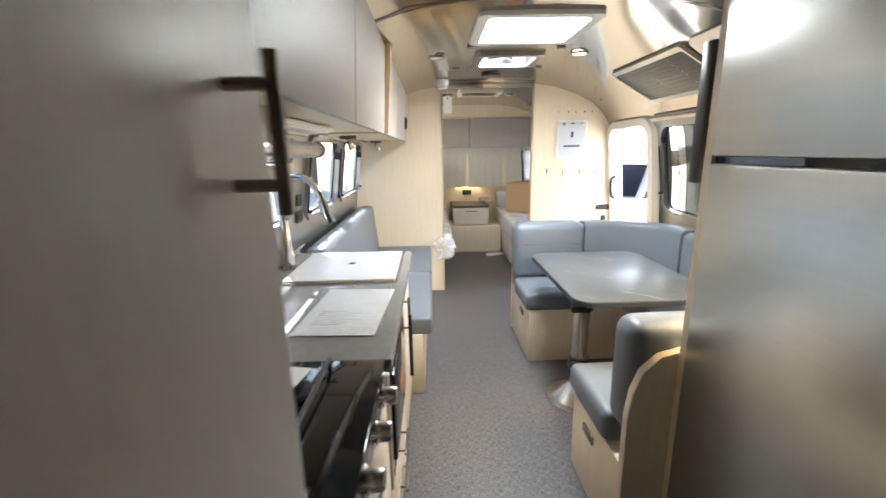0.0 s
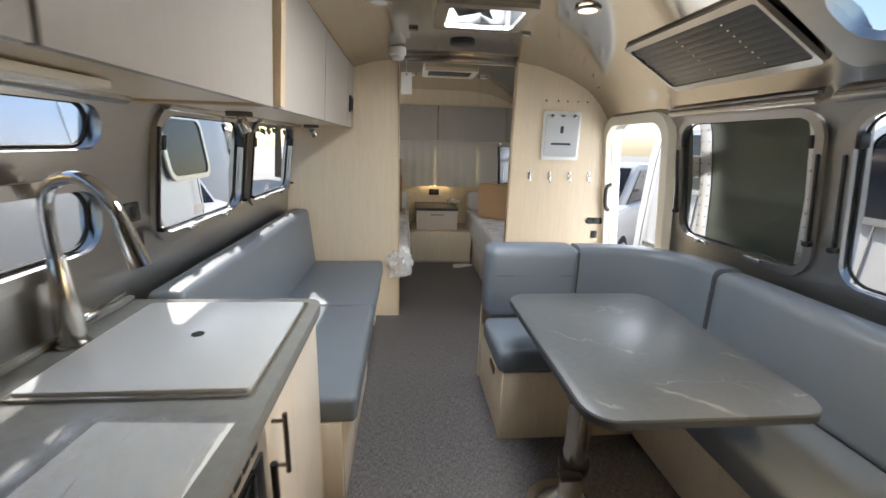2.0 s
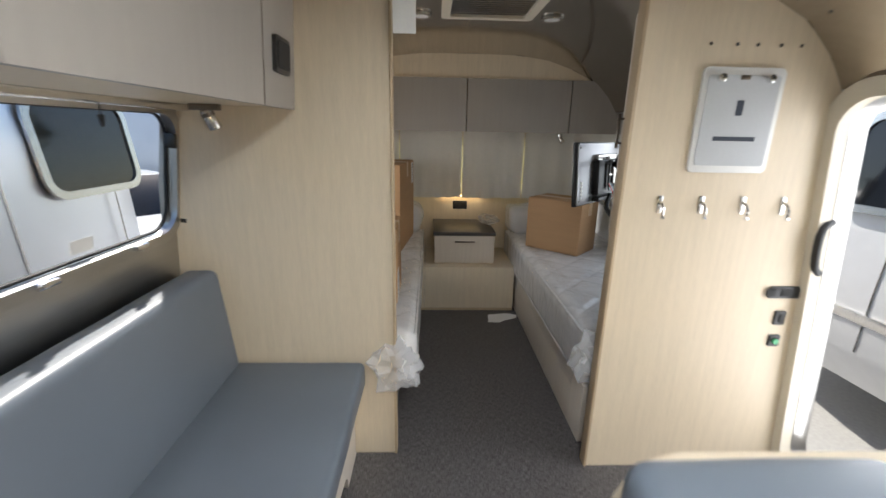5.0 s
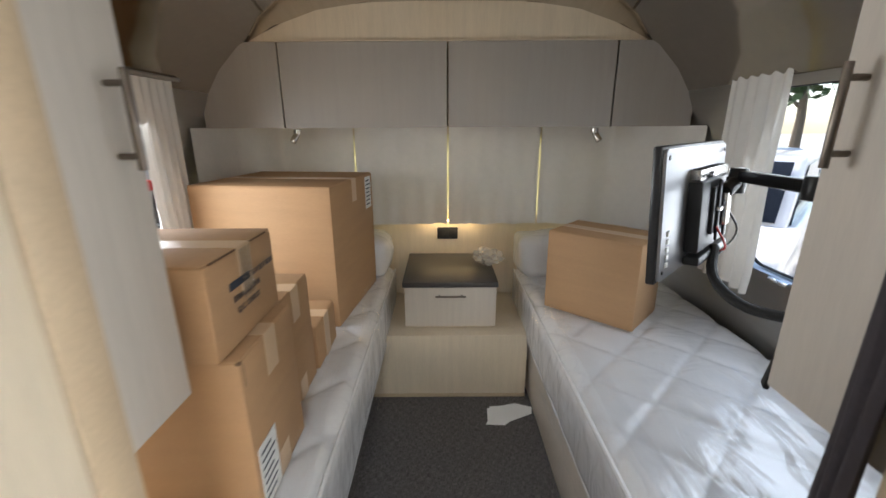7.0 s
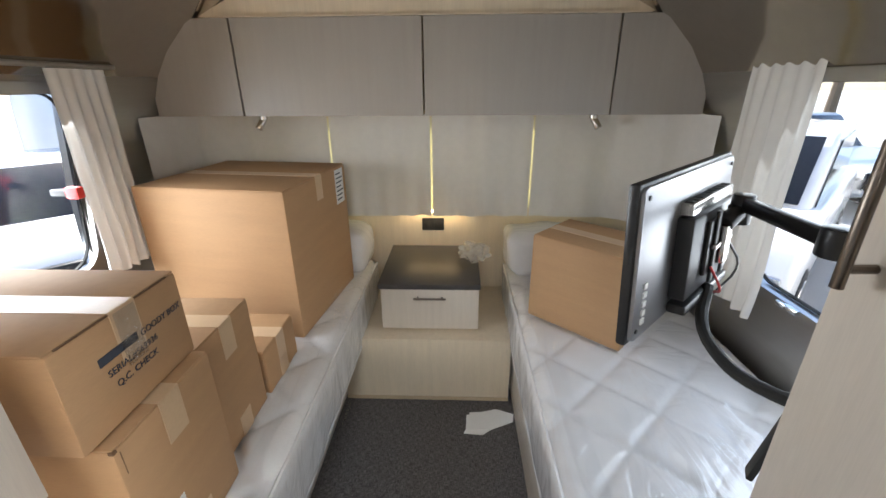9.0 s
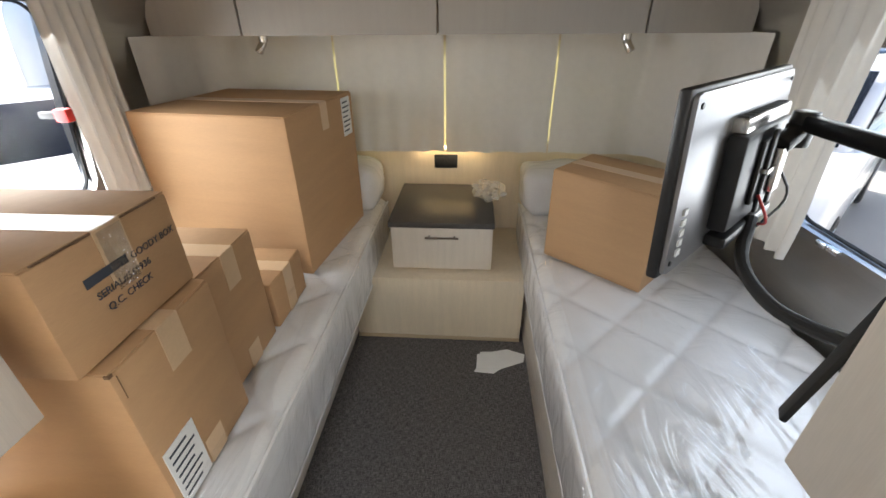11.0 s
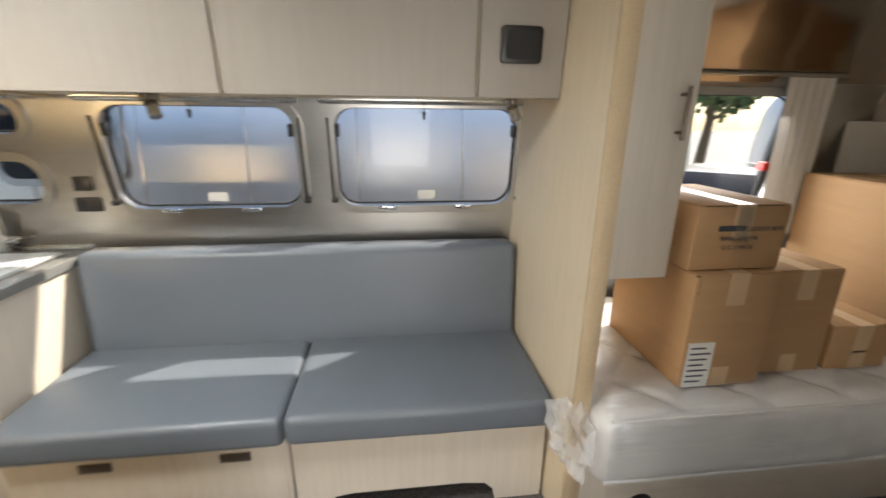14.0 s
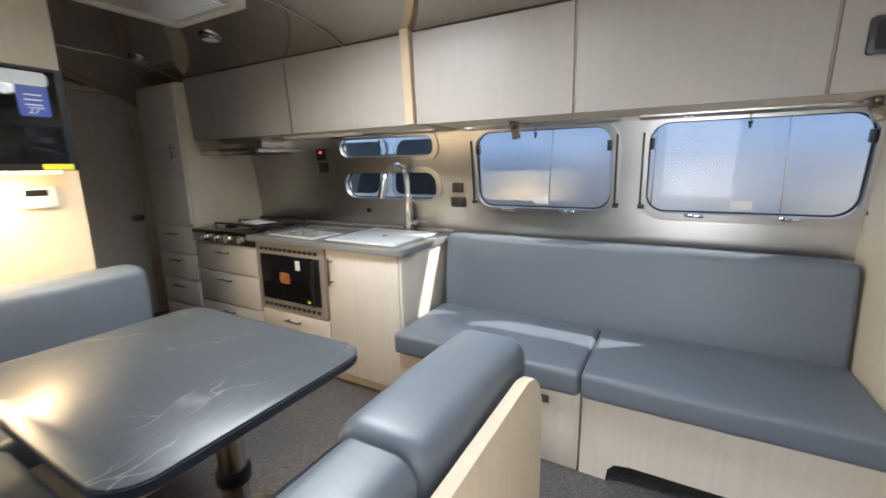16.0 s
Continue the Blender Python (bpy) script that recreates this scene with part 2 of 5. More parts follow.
# base colour darkened to carry the shade reflected in the open door
DIMHULL = material("shade_darkened_aluminium", (0.07, 0.082, 0.065), 0.3, 0.6, 2, 0.1, 0.004, (1, 1, 1), 9)
GROUND = material("pale_concrete", (0.36, 0.35, 0.33), 0.85, 0, 0.8, 0.15, 0.2, fine=30)
CARW = material("white_car_paint", (0.75, 0.75, 0.75), 0.25, 0, 2, 0.02, 0, coat=0.7)
LEAF = material("foliage", (0.07, 0.11, 0.04), 0.7, 0, 3, 0.4, 0.2)
BARK = material("bark", (0.12, 0.09, 0.06), 0.9)

# ---- helpers ----
ORIGIN = {}


def thing(name, at, label, category="", group="", kind=""):
    ob = new(name)
    ob.empty_display_size = 0.05
    ob.location = at
    ORIGIN[ob] = Vector(at)
    return tagged(ob, label, category, group, kind)


def mesh_of(name, bm, mat, smooth=True, angle=35):
    me = bpy.data.meshes.new(name)
    bmesh.ops.recalc_face_normals(bm, faces=bm.faces)
    for e in bm.edges:
        e.smooth = len(e.link_faces) == 2 and e.calc_face_angle(0) < radians(angle)
    for f in bm.faces:
        f.smooth = smooth
    bm.to_mesh(me)
    bm.free()
    me.materials.append(mat)
    return me


def part(name, bm, mat, parent, label="", angle=35):
    """A mesh in world metres, hung under a thing or a part."""
    at = ORIGIN[parent]
    bmesh.ops.translate(bm, verts=bm.verts, vec=-at)
    ob = new(name, mesh_of(name, bm, mat, angle=angle))
    ob.parent = parent
    ORIGIN[ob] = at
    return tagged(ob, label)


def solo(name, bm, mat, label, category="", kind="", angle=35, group=""):
    ob = new(name, mesh_of(name, bm, mat, angle=angle))
    ORIGIN[ob] = Vector((0, 0, 0))
    return tagged(ob, label, category, group, kind)


def bx(x0, x1, y0, y1, z0, z1, bev=0.003, seg=2):
    bm = bmesh.new()
    bmesh.ops.create_cube(bm, size=1, matrix=Matrix.Translation(((x0 + x1) / 2, (y0 + y1) / 2, (z0 + z1) / 2)) @ Matrix.Diagonal((x1 - x0, y1 - y0, z1 - z0, 1)))
    if bev:
        bmesh.ops.bevel(bm, geom=bm.edges[:], offset=min(bev, 0.45 * min(x1 - x0, y1 - y0, z1 - z0)), segments=seg, profile=0.5, affect="EDGES")
    return bm


def join(*bms):
    out = bms[0]
    for b in bms[1:]:
        me = bpy.data.meshes.new("tmp")
        b.to_mesh(me)
        b.free()
        out.from_mesh(me)
        bpy.data.meshes.remove(me)
    return out


def moved(bm, m):
    bmesh.ops.transform(bm, matrix=m, verts=bm.verts)
    return bm


def cyl(a, b, r, n=16, r2=None, bev=0.0):
    a, b = Vector(a), Vector(b)
    bm = bmesh.new()
    d = b - a
    bmesh.ops.create_cone(bm, cap_ends=True, segments=n, radius1=r, radius2=r if r2 is None else r2, depth=d.length,
                          matrix=Matrix.Translation((a + b) / 2) @ d.to_track_quat("Z", "Y").to_matrix().to_4x4())
    if bev:
        es = [e for e in bm.edges if any(len(f.verts) > 4 for f in e.link_faces)]
        bmesh.ops.bevel(bm, geom=es, offset=bev, segments=2, profile=0.5, affect="EDGES")
    return bm


def tube(pts, r, n=10, smooth=0):
    """A round bar along points; smooth: rounds of corner cutting."""
    pts = [Vector(p) for p in pts]
    for _ in range(smooth):
        q = [pts[0]]
        for a, b in zip(pts, pts[1:]):
            q += [a.lerp(b, 0.25), a.lerp(b, 0.75)]
        pts = q + [pts[-1]]
    bm = bmesh.new()
    rings, up = [], None
    for i, p in enumerate(pts):
        d = (pts[min(i + 1, len(pts) - 1)] - pts[max(i - 1, 0)]).normalized()
        if up is None:
            up = d.orthogonal().normalized()
        up = (up - d * up.dot(d)).normalized()
        side = d.cross(up)
        rr = r[i * len(r) // len(pts)] if isinstance(r, (list, tuple)) else r
        rings.append([bm.verts.new(p + rr * (math.cos(2 * math.pi * k / n) * up + math.sin(2 * math.pi * k / n) * side)) for k in range(n)])
    for u, v in zip(rings, rings[1:]):
        for k in range(n):
            bm.faces.new((u[k], u[(k + 1) % n], v[(k + 1) % n], v[k]))
    bm.faces.new(rings[0])
    bm.faces.new(rings[-1])
    return bm


def rounded(w, h, r, n=6):
    """Corner-rounded rectangle about the origin, as 2D points."""
    out = []
    for cx, cy, a in ((w / 2 - r, h / 2 - r, 0), (r - w / 2, h / 2 - r, 90), (r - w / 2, r - h / 2, 180), (w / 2 - r, r - h / 2, 270)):
        for k in range(n + 1):
            t = radians(a + 90 * k / n)
            out.append((cx + r * math.cos(t), cy + r * math.sin(t)))
    return out


def prism(pts, depth, m, bev=0.0):
    """A flat outline in local x, y, pushed along local z by depth, placed by m."""
    bm = bmesh.new()
    lo = [bm.verts.new((x, y, 0)) for x, y in pts]
    hi = [bm.verts.new((x, y, depth)) for x, y in pts]
    bm.faces.new(lo)
    top = bm.faces.new(hi)
    for i in range(len(pts)):
        j = (i + 1) % len(pts)
        bm.faces.new((lo[i], lo[j], hi[j], hi[i]))
    if bev:
        bmesh.ops.bevel(bm, geom=list(top.edges), offset=bev, segments=2, profile=0.5, affect="EDGES")
    return moved(bm, m)


def ring(outer, inner, depth, m):
    """A frame between two outlines with equally many points."""
    bm = bmesh.new()
    v = [[bm.verts.new((x, y, z)) for x, y in pts] for pts in (outer, inner) for z in (0, depth)]
    n = len(outer)
    for i in range(n):
        j = (i + 1) % n
        for a, b in ((0, 1), (1, 3), (3, 2), (2, 0)):
            bm.faces.new((v[a][i], v[a][j], v[b][j], v[b][i]))
    return moved(bm, m)


def soft_box(x0, x1, y0, y1, z0, z1, r=0.03, puff=0.006, seed=0, cell=0.09):
    """An upholstered pad: rounded edges, slightly swollen faces, faint creases."""
    lo, hi = Vector((x0, y0, z0)), Vector((x1, y1, z1))
    rad = min(r, 0.49 * min(hi - lo))
    axes = []
    for a, b in zip(lo, hi):
        k = max(2, int((b - a - 2 * rad) / cell))
        axes.append([a, a + rad * 0.3, a + rad * 0.65] + [a + rad + (b - a - 2 * rad) * i / k for i in range(k + 1)] + [b - rad * 0.65, b - rad * 0.3, b])
    bm = bmesh.new()
    mid = (lo + hi) / 2
    half = (hi - lo) / 2
    for ax in range(3):
        u, w = (ax + 1) % 3, (ax + 2) % 3
        for side in (0, -1):
            g = []
            for a in axes[u]:
                row = []
                for b in axes[w]:
                    p = Vector((0, 0, 0))
                    p[ax], p[u], p[w] = axes[ax][side], a, b
                    row.append(bm.verts.new(p))
                g.append(row)
            for i in range(len(g) - 1):
                for j in range(len(g[0]) - 1):
                    bm.faces.new((g[i][j], g[i + 1][j], g[i + 1][j + 1], g[i][j + 1]))
    bmesh.ops.remove_doubles(bm, verts=bm.verts, dist=1e-5)
    for v in bm.verts:
        p = v.co.copy()
        q = Vector([min(max(c, a + rad), b - rad) for c, a, b in zip(p, lo, hi)])
        d = p - q
        if d.length > 1e-7:
            nrm = d.normalized()
            t = 1.0
            for c, m_, h in zip(q, mid, half):
                t *= 1 - 0.75 * ((c - m_) / h) ** 2
            v.co = q + nrm * (rad + puff * t + 0.0025 * noise.noise(p * 7 + Vector((seed, 0, 0))))
    return bm


def words(text, size, m, mat, parent, name="lettering"):
    cu = bpy.data.curves.new(name, "FONT")
    cu.body, cu.size, cu.extrude = text, size, 0.0004
    tmp = bpy.data.objects.new(name, cu)
    scene.collection.objects.link(tmp)
    me = bpy.data.meshes.new_from_object(tmp.evaluated_get(bpy.context.evaluated_depsgraph_get()))
    bpy.data.objects.remove(tmp)
    bm = bmesh.new()
    bm.from_mesh(me)
    bpy.data.meshes.remove(me)
    return part(name, moved(bm, m), mat, parent)


def frame_at(origin, right, up):
    """Local x along right, y along up, z towards the viewer."""
    r, u = Vector(right).normalized(), Vector(up).normalized()
    w = r.cross(u)
    m = Matrix((r, u, w)).transposed().to_4x4()
    m.translation = origin
    return m


def bar_handle(parent, a, b, out, r=0.006, mat=None, name="handle", stand=0.03):
    a, b, out = Vector(a), Vector(b), Vector(out)
    mat = mat or BRONZE
    d = (b - a).normalized()
    return part(name, join(cyl(a + out * stand - d * 0.02, b + out * stand + d * 0.02, r, 12, bev=0.001),
                           cyl(a, a + out * stand, r * 0.8, 10), cyl(b, b + out * stand, r * 0.8, 10)), mat, parent)

# ---- shell of the trailer ----
CX = 1.53
HALF = [(1.30, -0.02), (1.29, 0.4), (1.26, 0.83), (1.23, 1.2), (1.18, 1.48), (1.14, 1.58), (1.075, 1.68), (0.97, 1.785), (0.8, 1.87), (0.6, 1.935), (0.38, 1.965), (0.0, 1.972)]


def half_at(z):
    for (xa, za), (xb, zb) in zip(HALF, HALF[1:]):
        if za <= z <= zb:
            return xa + (xb - xa) * (z - za) / (zb - za)
    return HALF[0][0]


def roof_z(x):
    d = abs(x - CX)
    for (xa, za), (xb, zb) in zip(HALF, HALF[1:]):
        if xb <= d <= xa:
            return za + (zb - za) * (xa - d) / (xa - xb)
    return 0


def wall_x(side, z):
    return CX + side * half_at(z)


def skin(name, pts, ys, holes, mat, label, out):
    """A curved sheet along y over a section of (x, z, key); holes are (y0, y1, key0, key1)."""
    keys = sorted({k for _, _, k in pts} | {k for h in holes for k in h[2:]})
    ys = sorted(set(ys) | {v for h in holes for v in h[:2]})
    src = sorted(pts, key=lambda p: p[2])

    def at(k):
        for a, b in zip(src, src[1:]):
            if a[2] <= k <= b[2]:
                t = (k - a[2]) / (b[2] - a[2])
                return a[0] + t * (b[0] - a[0]), a[1] + t * (b[1] - a[1])
        return src[-1][0], src[-1][1]
    bm = bmesh.new()
    grid = [[bm.verts.new((at(k)[0], y, at(k)[1])) for k in keys] for y in ys]
    for i in range(len(ys) - 1):
        for j in range(len(keys) - 1):
            yc, kc = (ys[i] + ys[i + 1]) / 2, (keys[j] + keys[j + 1]) / 2
            if any(h[0] < yc < h[1] and h[2] < kc < h[3] for h in holes):
                continue
            bm.faces.new((grid[i][j], grid[i + 1][j], grid[i + 1][j + 1], grid[i][j + 1]))
    loose = [v for v in bm.verts if not v.link_faces]
    bmesh.ops.delete(bm, geom=loose, context="VERTS")
    ob = new(name, mesh_of(name, bm, mat))
    # keep normals pointing into the room
    c = ob.data.polygons[0]
    inward = Vector((CX, c.center.y, 1.0)) - c.center
    if c.normal.dot(inward) < 0:
        ob.data.flip_normals()
    md = ob.modifiers.new("thickness", "SOLIDIFY")
    md.thickness, md.offset = 0.045, -1
    ORIGIN[ob] = Vector((0, 0, 0))
    return tagged(ob, label, "", "", "structure")


YS = [-0.1 + 0.45 * i for i in range(17)]
SPLIT = 1.58
LW = [(2.22, 2.96, 1.345, 1.465, "s"), (2.22, 2.96, 1.07, 1.245, "s"), (3.235, 3.965, 1.04, 1.46, "w"), (4.12, 4.9, 1.04, 1.46, "w"), (5.35, 6.18, 0.9, 1.53, "w")]
RW = [(3.2, 3.98, 0.92, 1.53, "w"), (2.2, 3.06, 0.92, 1.53, "w"), (5.35, 6.22, 0.86, 1.55, "w")]
DOOR = (4.07, 4.81, 0.02, 1.56)
lower = [(x, z) for x, z in HALF if z <= SPLIT]
tagged(skin("wall_west", [(CX - x, z, z) for x, z in lower], YS, [w[:4] for w in LW], ALU, "brushed aluminium wall with rounded windows", -1), category="wall")
tagged(skin("wall_east", [(CX + x, z, z) for x, z in lower], YS, [w[:4] for w in RW] + [DOOR], ALU, "brushed aluminium wall with windows and doorway", 1), category="wall")
upper = [(CX - x, z, CX - x) for x, z in HALF if z >= SPLIT] + [(CX + x, z, CX + x) for x, z in HALF if z >= SPLIT and x > 0]
SKYLIGHT, FAN, VISTA = (2.88, 3.34, 1.26, 1.75), (3.66, 4.0, 1.33, 1.7), (2.45, 3.0, 2.33, 2.56)
tagged(skin("ceiling", upper, YS, [SKYLIGHT, FAN, VISTA], CEIL, "curved satin aluminium ceiling with warm reflections", 0), category="ceiling")
solo("floor", bx(0.15, 2.9, -0.15, 7.15, -0.06, 0.0, 0), FLOOR, "dark grey woven vinyl floor", "floor", "structure")


def section(x0, x1, z0, z1, n=14):
    """Outline of a board that fits under the curved roof."""
    top = []
    for i in range(n + 1):
        x = x1 + (x0 - x1) * i / n
        top.append((x, max(z0 + 0.001, min(z1, roof_z(x)))))
    return [(x0, z0), (x1, z0)] + top


def cross_board(name, x0, x1, z0, z1, y0, y1, mat, label, category="wall", kind="structure"):
    m = Matrix(((1, 0, 0, 0), (0, 0, -1, y1), (0, 1, 0, 0), (0, 0, 0, 1)))
    return solo(name, prism(section(x0, x1, z0, z1, 24), y1 - y0, m), mat, label, category, kind)


cross_board("wall_south", 0.23, 2.83, 0, 1.97, -0.12, -0.08, OAK, "plain birch laminate end wall")
# rear wall with the window opening that the curtains cover
for nm, a, b, c, d in (("wall_north_below", 0.23, 2.83, 0, 0.9), ("wall_north_above", 0.27, 2.79, 1.36, 1.97)):
    cross_board(nm, a, b, c, d, 7.08, 7.12, OAK, "birch laminate rear wall")
for nm, a, b in (("wall_north_side", 0.23, 0.45), ("wall_north_flank", 2.61, 2.83)):
    solo(nm, bx(a, b, 7.08, 7.12, 0.9, 1.36, 0), ALU, "aluminium rear wall beside the window", "wall", "structure")
rw = thing("window_9", (1.53, 7.1, 0.9), "wide rear window behind closed curtains", "window", kind="structure")
# unseen sheet, added to stop direct sun and yellow the curtain gaps
part("shade", bx(0.43, 2.63, 7.07, 7.074, 0.88, 1.38, 0), CREAMSCREEN, rw, "unseen cream shade added to block sun and tint the curtain gaps")
part("pane", bx(0.45, 2.61, 7.098, 7.102, 0.9, 1.36, 0), GLASS, rw).visible_shadow = False

# bulkheads between lounge and bedroom
cross_board("bulkhead_west", 0.25, 1.105, 0, 1.95, 4.912, 4.952, OAK, "pale birch laminate bulkhead beside the sofa")
cross_board("bulkhead_east", 1.955, 2.81, 0, 1.97, 4.825, 4.865, OAK, "pale birch laminate bulkhead with hooks and notice")
solo("trim_west", bx(1.105, 1.116, 4.904, 4.96, 0, 1.955, 0.002), EDGE, "birch edge strip of the bulkhead", "trim", "structure")
solo("trim_east", bx(1.943, 1.955, 4.818, 4.87, 0, 1.965, 0.002), EDGE, "birch edge strip of the bulkhead", "trim", "structure")
solo("trim_header", join(bx(1.118, 1.942, 4.83, 4.86, 1.935, 1.968, 0.004), cyl((1.1, 4.82, 1.935), (1.942, 4.82, 1.935), 0.007)), STEEL, "metal curtain track across the bedroom opening", "trim", "structure")
# bathroom partition at the front
cross_board("wall_bath", 0.24, 2.82, 0, 1.97, 0.14, 0.18, OAK, "birch laminate bathroom partition")
bd = thing("door_1", (1.0, 0.2, 0), "closed pale laminate bathroom door with dark frame line", "door", kind="structure")
part("door_leaf", bx(0.66, 1.32, 0.185, 0.21, 0.02, 1.88, 0.004), DOORWOOD, bd)
part("door_frame", join(bx(0.6, 0.655, 0.18, 0.215, 0, 1.93), bx(1.325, 1.38, 0.18, 0.215, 0, 1.93), bx(0.66, 1.32, 0.18, 0.215, 1.885, 1.93)), OAK, bd)
part("latch", join(prism(rounded(0.1, 0.05, 0.024), 0.012, frame_at((0.72, 0.21, 0.88), (-1, 0, 0), (0, 0, 1)), 0.003), bx(0.7, 0.735, 0.222, 0.236, 0.865, 0.895)), BRONZE, bd, "dark nickel latch")


def window(name, side, y0, y1, z0, z1, kind, label):
    """A framed window set in the curved wall: outer frame, rubber, pane, latches and stays."""
    xa, xb = wall_x(side, z0), wall_x(side, z1)
    mid = Vector(((xa + xb) / 2, (y0 + y1) / 2, (z0 + z1) / 2))
    up = Vector((xb - xa, 0, z1 - z0)).normalized()
    right = Vector((0, 1, 0)) if side < 0 else Vector((0, -1, 0))
    m = frame_at(mid, right, up)
    w, h = y1 - y0, (Vector((xb - xa, 0, z1 - z0))).length
    r = 0.085 if kind == "w" else h * 0.42
    t = thing(name, mid, label, "window", kind="structure")
    part("window_frame", ring(rounded(w + 0.066, h + 0.066, min(r + 0.035, (h + 0.066) * 0.49), 8), rounded(w - 0.005, h - 0.005, r, 8), 0.017, m @ Matrix.Translation((0, 0, -0.004))), ALU, t, "polished aluminium window frame")
    part("gasket", ring(rounded(w - 0.004, h - 0.004, r, 8), rounded(w - 0.018, h - 0.018, r * 0.93, 8), 0.01, m @ Matrix.Translation((0, 0, -0.03))), RUBBER, t)
    pane = part("pane", prism(rounded(w - 0.01, h - 0.01, r, 8), 0.004, m @ Matrix.Translation((0, 0, -0.036))), GLASS, t)
    pane.visible_shadow = False
    if kind == "w":
        for sx in (-1, 1):
            x = sx * (w / 2 + 0.02)
            part("stay", join(moved(bx(x - 0.005, x + 0.005, -0.17, 0.17, 0.012, 0.022, 0.002), m), moved(bx(x - 0.009, x + 0.02, -0.186, -0.168, 0.014, 0.038, 0.003), m @ Matrix.Translation((0, 0, 0)))), BLACK, t, "black window stay")
            part("hinge_clip", moved(bx(sx * (w / 2 - 0.016) - 0.009, sx * (w / 2 - 0.016) + 0.009, h / 2 - 0.12, h / 2 - 0.07, -0.02, 0.018, 0.003), m), BLACK, t)
            if sx < 0 and side < 0:
                part("sticker", moved(bx(-0.04, 0.04, -h / 2 + 0.02, -h / 2 + 0.06, -0.03, -0.029, 0), m), PAPER, t, "white paper sticker")
            lx = sx * w * 0.22
            part("catch", join(moved(bx(lx - 0.03, lx + 0.03, -h / 2 - 0.012, -h / 2 + 0.004, 0.011, 0.03, 0.004), m), moved(bx(lx - 0.045, lx - 0.005, -h / 2 - 0.006, -h / 2 + 0.012, 0.03, 0.042, 0.004), m)), CHROME, t, "chrome window catch")
    return t


for i, (a, b, c, d, k) in enumerate(LW):
    window("window_%d" % (i + 1), -1, a, b, c, d, k, "small pill-shaped galley window in polished frame" if k == "s" else "rounded tilt window with black stays in aluminium wall")
for i, (a, b, c, d, k) in enumerate(RW):
    window("window_%d" % (i + 6), 1, a, b, c, d, k, "rounded tilt window with black stays above the dinette" if i < 2 else "rounded bedroom window with parked vehicles outside")

# entrance doorway with thick cream surround
dw = thing("door_2", (2.78, 4.46, 0), "open entrance doorway with thick cream moulded surround", "door", kind="structure")
xa, xb = wall_x(1, 0.02), wall_x(1, 1.56)
up = Vector((xb - xa, 0, 1.54))
mdoor = frame_at(Vector(((xa + xb) / 2 - 0.0, 4.44, 0.79)), (0, -1, 0), up)
part("surround", ring(rounded(0.82, up.length + 0.1, 0.17, 8), rounded(0.69, up.length - 0.02, 0.12, 8), 0.05, mdoor @ Matrix.Translation((0, 0, -0.01))), CREAM, dw)
part("jamb", ring(rounded(0.71, up.length - 0.005, 0.13, 8), rounded(0.69, up.length - 0.02, 0.12, 8), 0.07, mdoor @ Matrix.Translation((0, 0, -0.075))), ALU, dw)
part("grab_handle", tube([(2.735, 4.79, 1.12), (2.69, 4.78, 1.1), (2.7, 4.78, 0.95), (2.735, 4.79, 0.92)], 0.014, smooth=2), BLACK, dw, "black grab handle")
part("sill", bx(2.72, 2.9, 4.1, 4.77, -0.01, 0.012), ALU, dw)

ed = thing("entrance_door", (2.95, 4.04, 0.05), "riveted entrance door swung fully open outside the window, coloured dark for shade", "door")
sec = [(wall_x(1, z) + 0.13, z) for z in (0.05, 0.4, 0.83, 1.2, 1.48, 1.56)]
m = Matrix(((1, 0, 0, 0), (0, 0, -1, 4.03), (0, 1, 0, 0), (0, 0, 0, 1)))
# bare metal skin; its dark reflection is put into the colour
part("door_skin", prism(sec + [(x + 0.035, z) for x, z in reversed(sec)], 0.83, m), DIMHULL, ed)
for a, b in ((3.205, 3.37), (3.94, 4.025)):
    face = [(x - 0.004, z) for x, z in sec]
    part("edge_strip", prism(face + [(x + 0.003, z) for x, z in reversed(face)], b - a, Matrix(((1, 0, 0, 0), (0, 0, -1, b), (0, 1, 0, 0), (0, 0, 0, 1)))), HULL, ed, "pale riveted edge strip")
for y in (3.225, 3.35, 3.955, 4.012):
    part("rivet_row", join(*[cyl((wall_x(1, z) + 0.1265, y, z), (wall_x(1, z) + 0.121, y, z), 0.005, 6) for z in [0.12 + 0.06 * k for k in range(24)]]), STEEL, ed)
for z in (0.3, 1.3):
    part("hinge", bx(wall_x(1, z) + 0.04, wall_x(1, z) + 0.15, 4.031, 4.05, z - 0.06, z + 0.06), STEEL, ed)

# skylight, roof vent, vista windows
sk = thing("skylight", (1.5, 3.1, 1.97), "bright roof skylight with white frame", "skylight", kind="structure")
part("skylight_frame", ring(rounded(0.56, 0.53, 0.04), rounded(0.46, 0.43, 0.03), 0.05, Matrix.Translation((1.505, 3.11, 1.95))), WHITE, sk)
part("well", ring(rounded(0.49, 0.46, 0.02), rounded(0.46, 0.43, 0.03), 0.12, Matrix.Translation((1.505, 3.11, 2.0))), WHITE, sk)
part("dome", prism(rounded(0.5, 0.47, 0.04), 0.02, Matrix.Translation((1.505, 3.11, 2.12)), 0.008), DOME, sk, "glowing daylit acrylic dome")
fv = thing("roof_fan", (1.515, 3.83, 1.97), "square roof vent with fan blades at rest", "roof vent")
part("frame", ring(rounded(0.44, 0.41, 0.04), rounded(0.34, 0.31, 0.03), 0.025, Matrix.Translation((1.515, 3.83, 1.95))), ALU, fv)
part("well", ring(rounded(0.36, 0.33, 0.03), rounded(0.34, 0.31, 0.03), 0.1, Matrix.Translation((1.515, 3.83, 1.97))), BLACK, fv)
